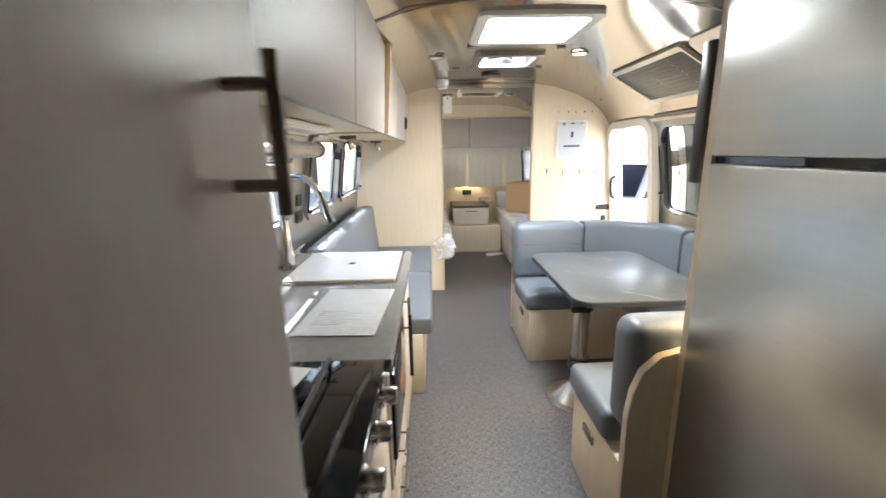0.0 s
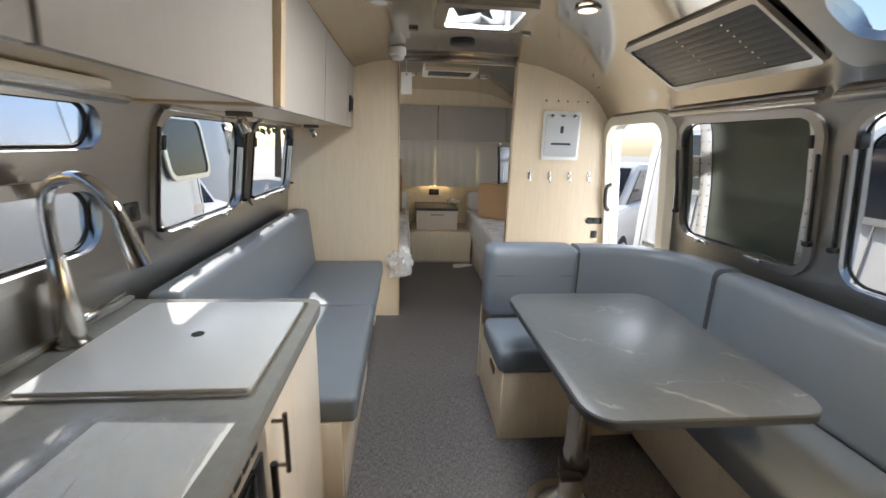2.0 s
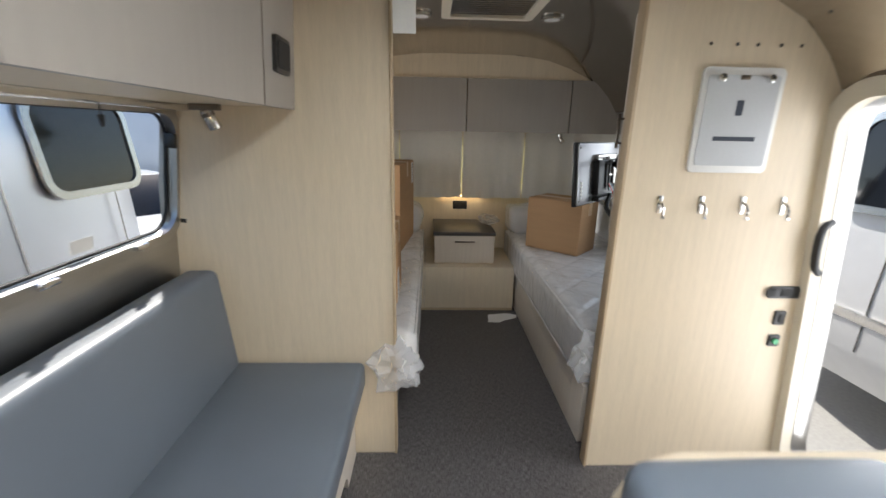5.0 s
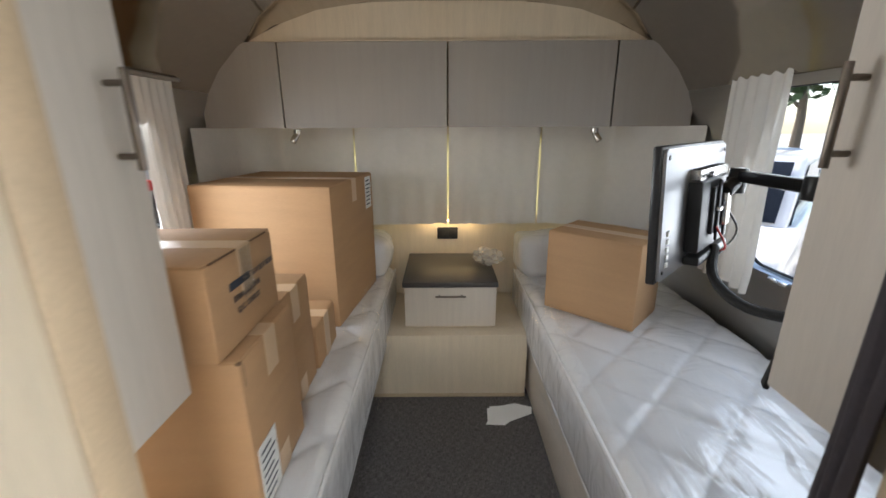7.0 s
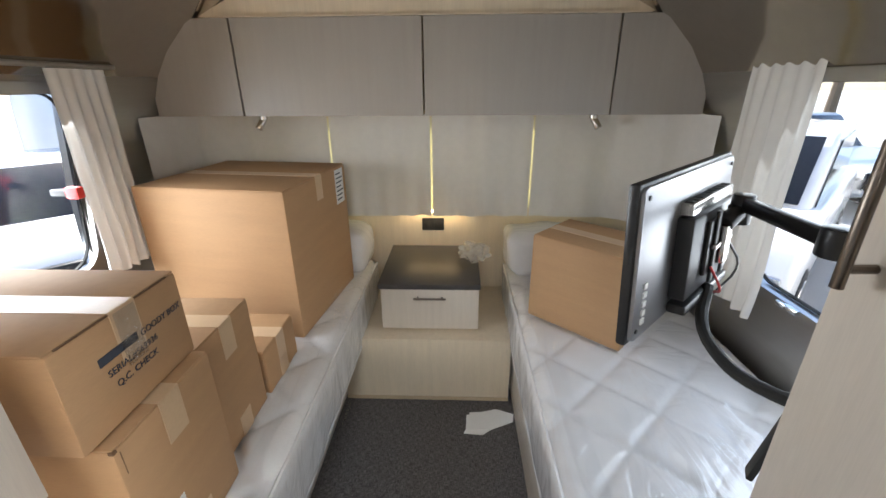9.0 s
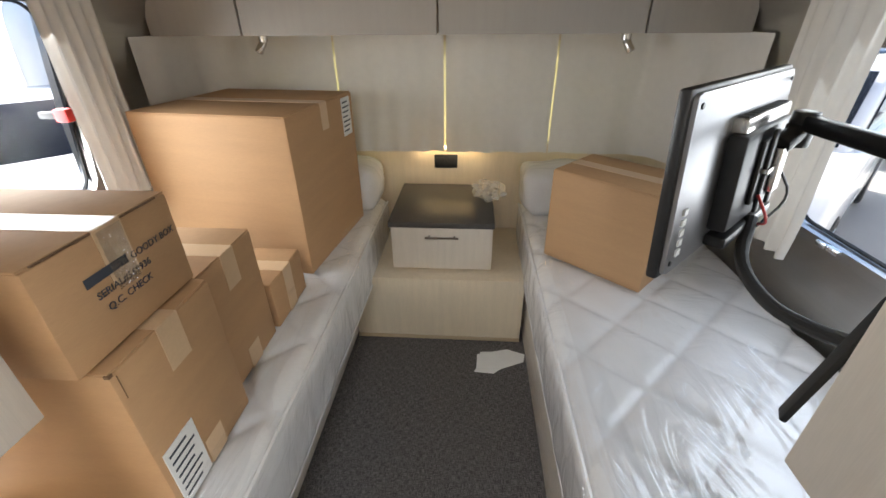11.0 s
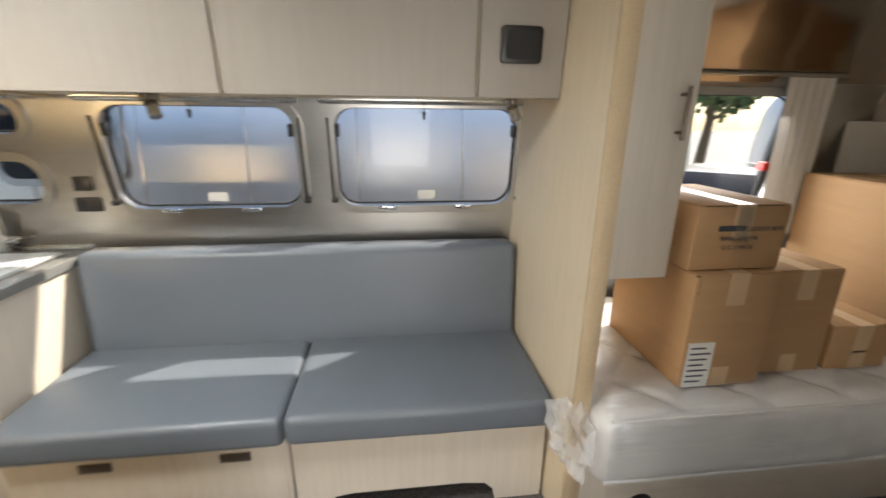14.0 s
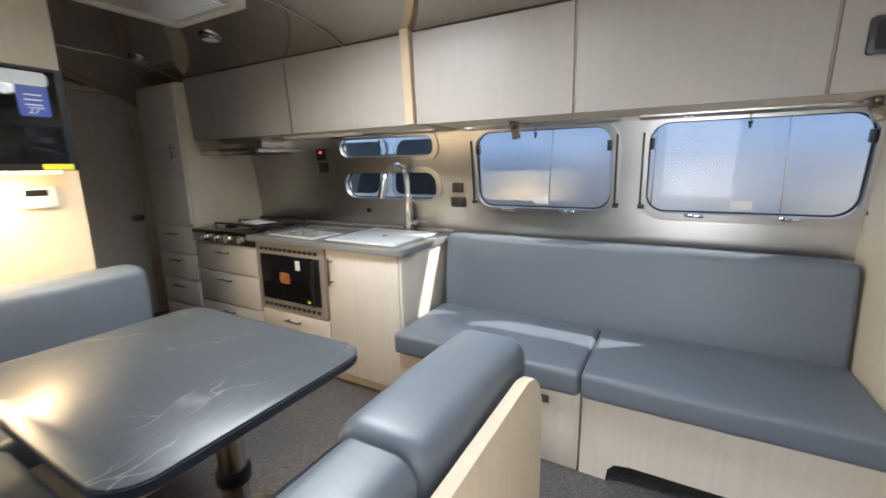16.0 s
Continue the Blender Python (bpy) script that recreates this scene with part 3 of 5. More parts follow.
part("hub", cyl((1.515, 3.83, 1.985), (1.515, 3.83, 2.02), 0.035, 16, bev=0.006), BLACK, fv)
for k in range(5):
    part("blade", moved(bx(0.03, 0.145, -0.03, 0.03, 0, 0.005, 0.001), Matrix.Translation((1.515, 3.83, 2.0)) @ Matrix.Rotation(k * 1.2566, 4, "Z") @ Matrix.Rotation(0.4, 4, "X")), BLACK, fv)
part("cover", prism(rounded(0.36, 0.33, 0.03), 0.01, Matrix.Translation((1.515, 3.83, 2.075))), glow("smoked_vent_cover", (0.35, 0.45, 0.6), 0.9), fv, "smoked daylit vent cover")


def slope_frame(x, y, dx, inset=0.0):
    """A frame lying on the roof curve at x, local y pointing up the slope."""
    a, b = Vector((x + dx, y, roof_z(x + dx))), Vector((x - dx, y, roof_z(x - dx)))
    return frame_at((a + b) / 2, (0, -1, 0), b - a), (b - a).length


lv = thing("shade_louvre", (2.43, 3.58, 1.8), "grey louvred blind panel in aluminium frame over the window", "blind")
m, ln = slope_frame(2.43, 3.52, 0.13)
part("frame", ring(rounded(0.8, ln + 0.07, 0.02, 3), rounded(0.77, ln, 0.015, 3), 0.02, m @ Matrix.Translation((0, 0, 0.004))), ALU, lv)
part("backing", moved(bx(-0.39, 0.39, -ln / 2, ln / 2, -0.004, 0.006, 0), m), LOUVRE, lv)
for k in range(9):
    part("slat", moved(bx(-0.383, 0.383, -0.0175, 0.0175, -0.0015, 0.0015, 0.0005), m @ Matrix.Translation((0, -ln / 2 + ln * (k + 0.5) / 9, 0.013)) @ Matrix.Rotation(-0.3, 4, "X")), LOUVRE, lv)
for k in range(8):
    for s in (-0.36, -0.06, 0.2):
        part("rivet", cyl(m @ Vector((s, -ln / 2 + ln * (k + 0.8) / 9, 0.016)), m @ Vector((s, -ln / 2 + ln * (k + 0.8) / 9, 0.021)), 0.004, 6), CHROME, lv)
vi = thing("window_10", (2.45, 2.72, 1.8), "curved upper vista window with oval polished frame", "window", kind="structure")
m, ln = slope_frame(2.445, 2.725, 0.12)
part("window_frame", ring(rounded(0.68, ln + 0.14, 0.06, 6), rounded(0.5, ln - 0.03, 0.1, 6), 0.03, m @ Matrix.Translation((0, 0, -0.005))), ALU, vi)
part("pane", prism(rounded(0.53, ln, 0.1, 6), 0.004, m @ Matrix.Translation((0, 0, -0.03))), GLASS, vi).visible_shadow = False
# seams and rivet ribs of the roof skin
for y in (1.2, 2.7):
    pts = [(CX + s, y, roof_z(CX + s) - 0.004) for s in [(-1.1 + 2.2 * i / 24) for i in range(25)]]
    solo("trim_roof_seam", tube(pts, 0.003, 5), ALU, "thin riveted seam of the aluminium ceiling", "trim", "structure")

# ---- outside ----
solo("ground", bx(-120, 120, -120, 120, -0.75, -0.7, 0), GROUND, "pale concrete sales lot", "ground", "structure")


def trailer(at, turn, length, group, spots, hull):
    """A parked silver travel trailer: rounded body, windows, wheels."""
    t = thing("travel_trailer", (0, 0, 0), "riveted polished aluminium travel trailer parked alongside", "trailer", group)
    prof = [(-x, z) for x, z in HALF][:-1] + [(x, z) for x, z in reversed(HALF)]
    prof = [(x * 0.97, z * 1.08) for x, z in prof]
    prof = [(-1.1, -0.3)] + prof + [(1.1, -0.3)]
    bm = bmesh.new()
    rings = []
    for i in range(25):
        u = i / 24
        y = (u - 0.5) * length
        e = min(1, min(u, 1 - u) * length / 0.95)
        s = 0.55 + 0.45 * math.sqrt(max(0, 1 - (1 - e) ** 2))
        rings.append([bm.verts.new((x * s, y, 0.75 + (z - 0.75) * (0.6 + 0.4 * s))) for x, z in prof])
    for a, b in zip(rings, rings[1:]):
        for j in range(len(prof)):
            k = (j + 1) % len(prof)
            bm.faces.new((a[j], a[k], b[k], b[j]))
    bm.faces.new(rings[0])
    bm.faces.new(rings[-1])
    body = part("body", bm, hull, t, angle=50)
    for side in (-1, 1):
        for yc in spots:
            m = frame_at((side * (half_at(1.15) * 0.97 + 0.012), yc * length, 1.25), (0, side, 0), (-side * 0.12, 0, 1))
            w = part("window", ring(rounded(0.86, 0.66, 0.14), rounded(0.76, 0.56, 0.1), 0.02, m), STEEL, t)
            part("pane", prism(rounded(0.78, 0.58, 0.1), 0.006, m), GLOSS, w)
        for yc in (-0.42, -0.33, -0.23, -0.13, -0.03, 0.08, 0.19, 0.3, 0.41):
            part("rivet_seam", tube([(side * (half_at(z / 1.08) * 0.97 + 0.004), yc * length, z) for z in (0.0, 0.4, 0.8, 1.2, 1.5, 1.68)], 0.006, 5), STEEL, t)
        part("belt", bx(side * 1.255 - 0.02, side * 1.255 + 0.02, -0.4 * length, 0.4 * length, 0.2, 0.27), STEEL, t)
        for yc in (-0.06, 0.07):
            wh = part("wheel", cyl((side * 1.0, yc * length, -0.36), (side * 1.24, yc * length, -0.36), 0.34, 24, bev=0.04), RUBBER, t)
            part("rim", cyl((side * 1.2, yc * length, -0.36), (side * 1.25, yc * length, -0.36), 0.2, 20, bev=0.02), STEEL, wh)
    t.matrix_basis = Matrix.Translation(at) @ Matrix.Rotation(radians(turn), 4, "Z")
    return t


trailer((-2.35, 3.5, 0.02), 0, 7.4, "parked travel trailers", (-0.33, -0.2, 0.39), HULL)
trailer((5.5, 3.6, 0.02), 2, 7.4, "parked travel trailers", (-0.32, -0.14, 0.05, 0.3), PALEHULL)
tr = trailer((11.5, 2.0, 0.02), 6, 7.4, "parked travel trailers", (-0.34, -0.2, -0.06, 0.1, 0.24, 0.38), PALEHULL)
copy_thing(tr, pose(-5.2, 14.6, 0.02, 0, 0, 20))
copy_thing(tr, pose(9.6, 8.2, 0.02, 0, 0, -20))
copy_thing(tr, pose(-8.0, 6.0, 0.02, 0, 0, 8))


def car(at, turn, paint, label, tall):
    t = thing("car", (0, 0, 0), label, "car", "parked cars")
    h = 1.45 + tall
    prof = [(-2.2, 0.35), (-2.25, 0.75), (-2.1, 0.92 + tall * 0.4), (-1.1, 1.0 + tall * 0.4), (1.9, 1.02 + tall * 0.4), (2.25, 0.85 + tall * 0.3), (2.25, 0.35)]
    m = Matrix(((0, 0, 1, -0.9), (1, 0, 0, 0), (0, 1, 0, 0), (0, 0, 0, 1)))
    bm = prism(prof, 1.8, m)
    bmesh.ops.bevel(bm, geom=bm.edges[:], offset=0.07, segments=3, profile=0.5, affect="EDGES")
    part("body", bm, paint, t)
    cab = [(-1.2, 0.95 + tall * 0.4), (-0.5, h), (1.1, h), (1.9, 0.98 + tall * 0.4)]
    m2 = Matrix(((0, 0, 1, -0.78), (1, 0, 0, 0), (0, 1, 0, 0), (0, 0, 0, 1)))
    bm = prism(cab, 1.56, m2)
    bmesh.ops.bevel(bm, geom=bm.edges[:], offset=0.06, segments=3, profile=0.5, affect="EDGES")
    part("cabin", bm, paint, t)
    win = [(-1.0, 1.0 + tall * 0.4), (-0.45, h - 0.09), (1.0, h - 0.09), (1.6, 1.02 + tall * 0.4)]
    for sx, side in ((-0.795, "l"), (0.785, "r")):
        part("side_window", prism(win, 0.012, Matrix(((0, 0, 1, sx), (1, 0, 0, 0), (0, 1, 0, 0), (0, 0, 0, 1)))), GLOSS, t)
    a = math.atan2(h - 0.95 - tall * 0.4, 0.7)
    part("windscreen", moved(bx(-0.68, 0.68, -0.4, 0.4, 0, 0.012), Matrix.Translation((0, -0.89, (h + 0.95 + tall * 0.4) / 2 + 0.01)) @ Matrix.Rotation(a, 4, "X")), GLOSS, t)
    for sx in (-1, 1):
        part("headlight", bx(sx * 0.65 - 0.18, sx * 0.65 + 0.18, -2.275, -2.2, 0.68, 0.82, 0.03), CHROME, t)
        for y in (-1.4, 1.4):
            wh = part("wheel", cyl((sx * 0.72, y, 0.33), (sx * 0.92, y, 0.33), 0.33, 24, bev=0.04), RUBBER, t)
            part("rim", cyl((sx * 0.88, y, 0.33), (sx * 0.93, y, 0.33), 0.22, 20, bev=0.02), STEEL, wh)
    part("grille", bx(-0.4, 0.4, -2.275, -2.2, 0.5, 0.8, 0.02), BLACK, t)
    t.matrix_basis = Matrix.Translation(at) @ Matrix.Rotation(radians(turn), 4, "Z")
    return t


car((-3.5, 9.4, -0.7), 50, CARW, "white saloon car with bright wheels parked outside", 0.0)
car((5.2, 9.9, -0.7), -45, CARW, "white pickup truck parked on the lot", 0.35)
car((8.6, 14.2, -0.7), 10, HULL, "silver car parked on the lot", 0.2)


def tree(at, h, seed):
    rnd = random.Random(seed)
    t = thing("tree", at, "broadleaf tree with green crown behind the lot", "tree", "far trees")
    a = Vector(at)
    limbs = [tube([a, a + Vector((0.1, 0.1, h * 0.3)), a + Vector((0, 0.2, h * 0.6))], [0.22, 0.16, 0.1], 8)]
    for k in range(6):
        an = k * 1.05 + rnd.random()
        b = a + Vector((0, 0.1, h * (0.3 + 0.05 * k)))
        limbs.append(tube([b, b + Vector((math.cos(an) * h * 0.15, math.sin(an) * h * 0.15, h * 0.15)), b + Vector((math.cos(an) * h * 0.26, math.sin(an) * h * 0.26, h * 0.22))], [0.08, 0.05, 0.03], 6))
    part("trunk", join(*limbs), BARK, t)
    vs, fs = [], []
    for c in range(60):
        d = Vector((rnd.gauss(0, 1), rnd.gauss(0, 1), rnd.gauss(0, 0.8)))
        cc = a + Vector((0, 0, h * 0.68)) + d.normalized() * rnd.uniform(0.1, 0.33) * h
        for q in range(32):
            p = cc + Vector((rnd.gauss(0, 1), rnd.gauss(0, 1), rnd.gauss(0, 1))) * h * 0.045
            u = Vector((rnd.gauss(0, 1), rnd.gauss(0, 1), rnd.gauss(0, 1))).normalized()
            v = u.orthogonal().normalized()
            s = h * 0.02
            n = len(vs)
            vs += [p - u * s * 1.6, p + v * s, p + u * s * 1.6, p - v * s]
            fs.append((n, n + 1, n + 2, n + 3))
    me = bpy.data.meshes.new("crown")
    me.from_pydata([v - a for v in vs], [], fs)
    me.materials.append(LEAF)
    cr = new("crown", me)
    cr.parent = t


for i, (x, y, h) in enumerate(((-14, 17, 7), (-6, 26, 8), (16, 22, 8), (22, 12, 7), (26, 3, 8), (-22, 4, 8))):
    tree((x, y, -0.7), h, i)

# ---- galley ----


def drawer_front(parent, x, y0, y1, z0, z1, name="drawer", handle=True):
    d = part(name, bx(x, x + 0.018, y0 + 0.003, y1 - 0.003, z0 + 0.003, z1 - 0.003, 0.002), DOORWOOD, parent)
    if handle:
        yc, zc = (y0 + y1) / 2, z1 - min(0.05, (z1 - z0) * 0.4)
        bar_handle(d, (x + 0.018, yc - 0.05, zc), (x + 0.018, yc + 0.05, zc), (1, 0, 0), 0.005, BRONZE, stand=0.025)
    return d


pantry = thing("pantry_cabinet", (0.55, 1.05, 0), "tall washed laminate pantry with door and drawers", "cabinet")
part("body", prism(section(0.27, 0.85, 0.0, 1.86), 0.475, Matrix(((1, 0, 0, 0), (0, 0, -1, 1.255), (0, 1, 0, 0), (0, 0, 0, 1)))), OAK, pantry)
pd = part("door", bx(0.85, 0.868, 0.785, 1.255, 0.9, 1.84, 0.003), DOORWOOD, pantry)
bar_handle(pd, (0.868, 1.193, 1.369), (0.868, 1.193, 1.434), (1, 0, 0), 0.0055, BRONZE, stand=0.032)
for k in range(4):
    drawer_front(pantry, 0.85, 0.785, 1.255, 0.08 + 0.2 * k, 0.27 + 0.2 * k)

base = thing("base_cabinet", (0.55, 2.2, 0), "washed laminate galley base with drawers and cupboard", "cabinet")
part("carcass", join(bx(0.27, 0.84, 1.258, 1.93, 0.07, 0.82), bx(0.27, 0.84, 2.535, 3.04, 0.07, 0.83), bx(0.27, 0.845, 1.935, 2.53, 0.07, 0.395)), OAK, base)
part("toe_kick", bx(0.3, 0.81, 1.258, 3.04, 0, 0.07), OAK, base)
part("end_panel", bx(0.3, 0.86, 3.042, 3.06, 0, 0.83, 0.003), DOORWOOD, base)
for z0, z1 in ((0.08, 0.35), (0.355, 0.58), (0.585, 0.775)):
    drawer_front(base, 0.842, 1.262, 1.93, z0, z1)
for z0, z1 in ((0.08, 0.235), (0.24, 0.39)):
    drawer_front(base, 0.842, 1.94, 2.53, z0, z1)
cd = part("door", bx(0.842, 0.86, 2.54, 3.038, 0.08, 0.825, 0.002), DOORWOOD, base)
bar_handle(cd, (0.86, 2.58, 0.64), (0.86, 2.58, 0.76), (1, 0, 0), 0.006)

top = thing("worktop", (0.55, 2.5, 0.83), "smooth grey solid-surface worktop with rounded corner", "worktop")
outline = [(0.25, 1.88), (0.885, 1.88)] + [(0.835 + 0.05 * math.sin(radians(a)) * 1.0 + 0.0, 3.025 + 0.05 * math.cos(radians(a))) for a in (90, 70, 50, 30, 15, 0)] + [(0.25, 3.075)]
part("slab", prism(outline, 0.036, Matrix.Translation((0, 0, 0.832)), 0.004), COUNTER, top)
part("upstand", bx(0.25, 0.29, 1.262, 3.07, 0.868, 0.885, 0.004), COUNTER, top)

lid = thing("sink_cover", (0.6, 2.76, 0.87), "white sink cover board with finger hole on the worktop", "sink cover")
part("board", prism(rounded(0.46, 0.48, 0.008), 0.014, Matrix.Translation((0.61, 2.765, 0.869)), 0.003), LIDW, lid)
part("rim", ring(rounded(0.485, 0.505, 0.012), rounded(0.462, 0.482, 0.008), 0.007, Matrix.Translation((0.61, 2.765, 0.869))), STEEL, lid)
part("finger_hole", cyl((0.62, 2.78, 0.8825), (0.62, 2.78, 0.8845), 0.016, 16), RUBBER, lid, "dark finger hole")

fa = thing("faucet", (0.33, 2.76, 0.87), "brushed steel gooseneck kitchen faucet with pull-down head", "faucet")
part("base", join(cyl((0.33, 2.76, 0.868), (0.33, 2.76, 0.876), 0.037, 22, bev=0.002), cyl((0.33, 2.76, 0.876), (0.33, 2.76, 1.1), 0.034, 22, 0.019, bev=0.003)), STEEL, fa)
part("neck", tube([(0.33, 2.76, 1.0), (0.33, 2.755, 1.18), (0.345, 2.75, 1.27), (0.43, 2.735, 1.3), (0.5, 2.72, 1.25), (0.525, 2.715, 1.18)], 0.0155, 12, 2), CHROME, fa)
part("spray_head", tube([(0.52, 2.716, 1.19), (0.55, 2.71, 1.09)], [0.018, 0.024], 14), CHROME, fa)
part("lever", join(cyl((0.333, 2.78, 0.925), (0.337, 2.83, 0.928), 0.017, 16, bev=0.003), tube([(0.337, 2.82, 0.93), (0.345, 2.86, 0.937), (0.36, 2.92, 0.95)], 0.0065, 8)), CHROME, fa)

mn = thing("manual_bag", (0.7, 2.22, 0.87), "owner's papers in a clear plastic bag on the worktop", "papers")
part("sheet", moved(bx(-0.125, 0.125, -0.205, 0.205, 0, 0.002, 0), Matrix.Translation((0.71, 2.23, 0.87)) @ Matrix.Rotation(-0.06, 4, "Z")), PAPER, mn)
for k in range(7):
    part("text_line", moved(bx(-0.09, 0.0 + 0.03 * (k % 3), -0.13 + 0.018 * k, -0.1285 + 0.018 * k, 0.0022, 0.0026, 0), Matrix.Translation((0.71, 2.23, 0.87)) @ Matrix.Rotation(-0.06, 4, "Z")), INK, mn)


def crumple(x0, x1, y0, y1, z, amp, seed, nx=22, ny=26, scale=11):
    bm = bmesh.new()
    g = [[bm.verts.new((x0 + (x1 - x0) * i / nx, y0 + (y1 - y0) * j / ny, z + amp * (0.6 + noise.noise(Vector((i / nx * scale * (x1 - x0) * 3, j / ny * scale * (y1 - y0), seed)))))) for j in range(ny + 1)] for i in range(nx + 1)]
    for i in range(nx):
        for j in range(ny):
            bm.faces.new((g[i][j], g[i + 1][j], g[i + 1][j + 1], g[i][j + 1]))
    return bm


part("bag", crumple(0.57, 0.84, 2.0, 2.44, 0.8735, 0.014, 3, 30, 46, 26), FILM, mn, "clear crinkled plastic bag")

hob = thing("gas_hob", (0.55, 1.6, 0.87), "black glass gas hob with steel control knobs", "cooktop")
part("glass_top", bx(0.29, 0.87, 1.262, 1.876, 0.845, 0.872, 0.003), GLOSS, hob)
part("control_panel", bx(0.83, 0.868, 1.264, 1.93, 0.785, 0.862, 0.004), STEEL, hob)
for k in range(4):
    y = 1.4 + 0.13 * k
    kn = part("knob", cyl((0.868, y, 0.822), (0.905, y, 0.822), 0.024, 20, 0.02, bev=0.003), STEEL, hob)
    part("collar", cyl((0.866, y, 0.822), (0.874, y, 0.822), 0.03, 20), CHROME, kn)
for y in (1.44, 1.73):
    for x in (0.42, 0.68):
        part("burner", join(cyl((x, y, 0.872), (x, y, 0.884), 0.045, 20, bev=0.003), cyl((x, y, 0.884), (x, y, 0.891), 0.03, 20)), BLACK, hob)
for x in (0.36, 0.55, 0.74):
    part("grate", join(bx(x - 0.005, x + 0.005, 1.34, 1.84, 0.895, 0.905), bx(x - 0.005, x + 0.005, 1.34, 1.35, 0.872, 0.9), bx(x - 0.005, x + 0.005, 1.83, 1.84, 0.872, 0.9)), BLACK, hob)
card = thing("hob_leaflet", (0.6, 1.6, 0.9), "white instruction leaflet with red stripe on the hob", "leaflet")
part("sheet", moved(bx(-0.07, 0.07, -0.13, 0.13, 0, 0.002, 0), Matrix.Translation((0.62, 1.66, 0.907)) @ Matrix.Rotation(-0.2, 4, "Z")), PAPER, card)
part("red_stripe", moved(bx(-0.065, -0.055, -0.1, 0.05, 0.0022, 0.003, 0), Matrix.Translation((0.62, 1.66, 0.907)) @ Matrix.Rotation(-0.2, 4, "Z")), REDP, card)

ov = thing("microwave_oven", (0.6, 2.23, 0.4), "built-in black glass microwave oven with steel trim", "oven")
part("casing", bx(0.35, 0.845, 1.937, 2.53, 0.4, 0.828), STEEL, ov)
part("trim", ring(rounded(0.585, 0.425, 0.01, 3), rounded(0.5, 0.29, 0.01, 3), 0.02, frame_at((0.845, 2.233, 0.614), (0, 1, 0), (0, 0, 1))), SATIN, ov)
part("door", bx(0.846, 0.878, 1.985, 2.43, 0.47, 0.76, 0.006), GLOSS, ov)
part("control_strip", bx(0.846, 0.872, 2.435, 2.485, 0.47, 0.76, 0.003), BLACK, ov)
part("handle", cyl((0.9, 2.46, 0.48), (0.9, 2.46, 0.75), 0.008, 12), BLACK, ov)
for k in range(12):
    for z in (0.43, 0.79):
        part("vent_slot", bx(0.864, 0.867, 1.98 + 0.042 * k, 2.01 + 0.042 * k, z - 0.01, z + 0.01, 0), BLACK, ov)
part("label", bx(0.879, 0.8795, 2.3, 2.34, 0.68, 0.74, 0), PAPER, ov)
part("energy_label", bx(0.879, 0.8795, 2.38, 2.41, 0.485, 0.5, 0), YELLOW, ov)
part("picture_sticker", prism(rounded(0.09, 0.07, 0.02), 0.0006, frame_at((0.879, 2.2, 0.62), (0, 1, 0), (0, 0, 1))), material("brown_print", (0.35, 0.14, 0.05), 0.4, 0, 40, 0.5), ov)

# stainless splash panels and sockets
solo("splash_panel", bx(0.285, 0.84, 1.2565, 1.2615, 0.885, 1.4, 0), material("pale_splash_panel", (0.7, 0.62, 0.48), 0.3, 0, 3, 0.04, 0), "pale glossy panel beside the hob", "trim", "structure")


def socket(at, right, label, w=0.07, h=0.05, two=1):
    t = thing("socket", at, label, "socket", "sockets and switches")
    m = frame_at(at, right, (0, 0, 1))
    part("plate", prism(rounded(w, h, 0.006, 3), 0.008, m, 0.002), BLACK, t)
    for k in range(two):
        x = (k - (two - 1) / 2) * w * 0.45
        part("insert", moved(bx(x - w * 0.15, x + w * 0.15, -h * 0.3, h * 0.3, 0.008, 0.011, 0.001), m), RUBBER, t)
    return t


socket((wall_x(-1, 1.05) + 0.002, 3.1, 1.062), (0, 1, 0), "black double socket on aluminium wall", 0.1, 0.06, 2)
socket((wall_x(-1, 1.15) + 0.003, 3.1, 1.15), (0, 1, 0), "black switch plate on aluminium wall", 0.07, 0.06, 1)
g = socket((wall_x(-1, 1.385) + 0.004, 2.04, 1.37), (0, 1, 0), "black gas alarm with red light beside the hob", 0.09, 0.08, 1)
part("indicator", cyl((0.345, 2.04, 1.385), (0.354, 2.04, 1.385), 0.006, 10), RED, g)
socket((wall_x(-1, 1.29) + 0.004, 2.04, 1.28), (0, 1, 0), "black switch plate beside the hob", 0.09, 0.07, 1)
socket((2.655, 4.825, 0.83), (1, 0, 0), "black switch strip beside the entrance", 0.13, 0.05, 3)
socket((2.66, 4.825, 0.72), (1, 0, 0), "small black switch beside the entrance", 0.045, 0.06, 1)
sw = socket((2.66, 4.825, 0.62), (1, 0, 0), "small switch with green rocker beside the entrance", 0.045, 0.05, 1)
part("rocker", cyl((2.66, 4.816, 0.62), (2.66, 4.808, 0.62), 0.012, 12), GREEN, sw)
socket((1.53, 7.08, 0.775), (1, 0, 0), "black double socket over the bedside unit", 0.13, 0.075, 2)

pg = thing("wall_plug", (0.3, 2.35, 0.98), "small black cable plug on the aluminium splash wall", "plug")
part("cap", cyl((wall_x(-1, 0.985) - 0.002, 2.4, 0.985), (wall_x(-1, 0.985) + 0.014, 2.4, 0.985), 0.016, 14, bev=0.003), BLACK, pg)
hood = thing("range_hood", (0.55, 1.8, 1.4), "slim stainless steel range hood under the wall cabinets", "range hood")
part("body", bx(0.34, 0.66, 1.38, 1.83, 1.41, 1.49, 0.003), STEEL, hood)
part("canopy", bx(0.34, 0.74, 1.3, 1.865, 1.385, 1.41, 0.004), STEEL, hood)
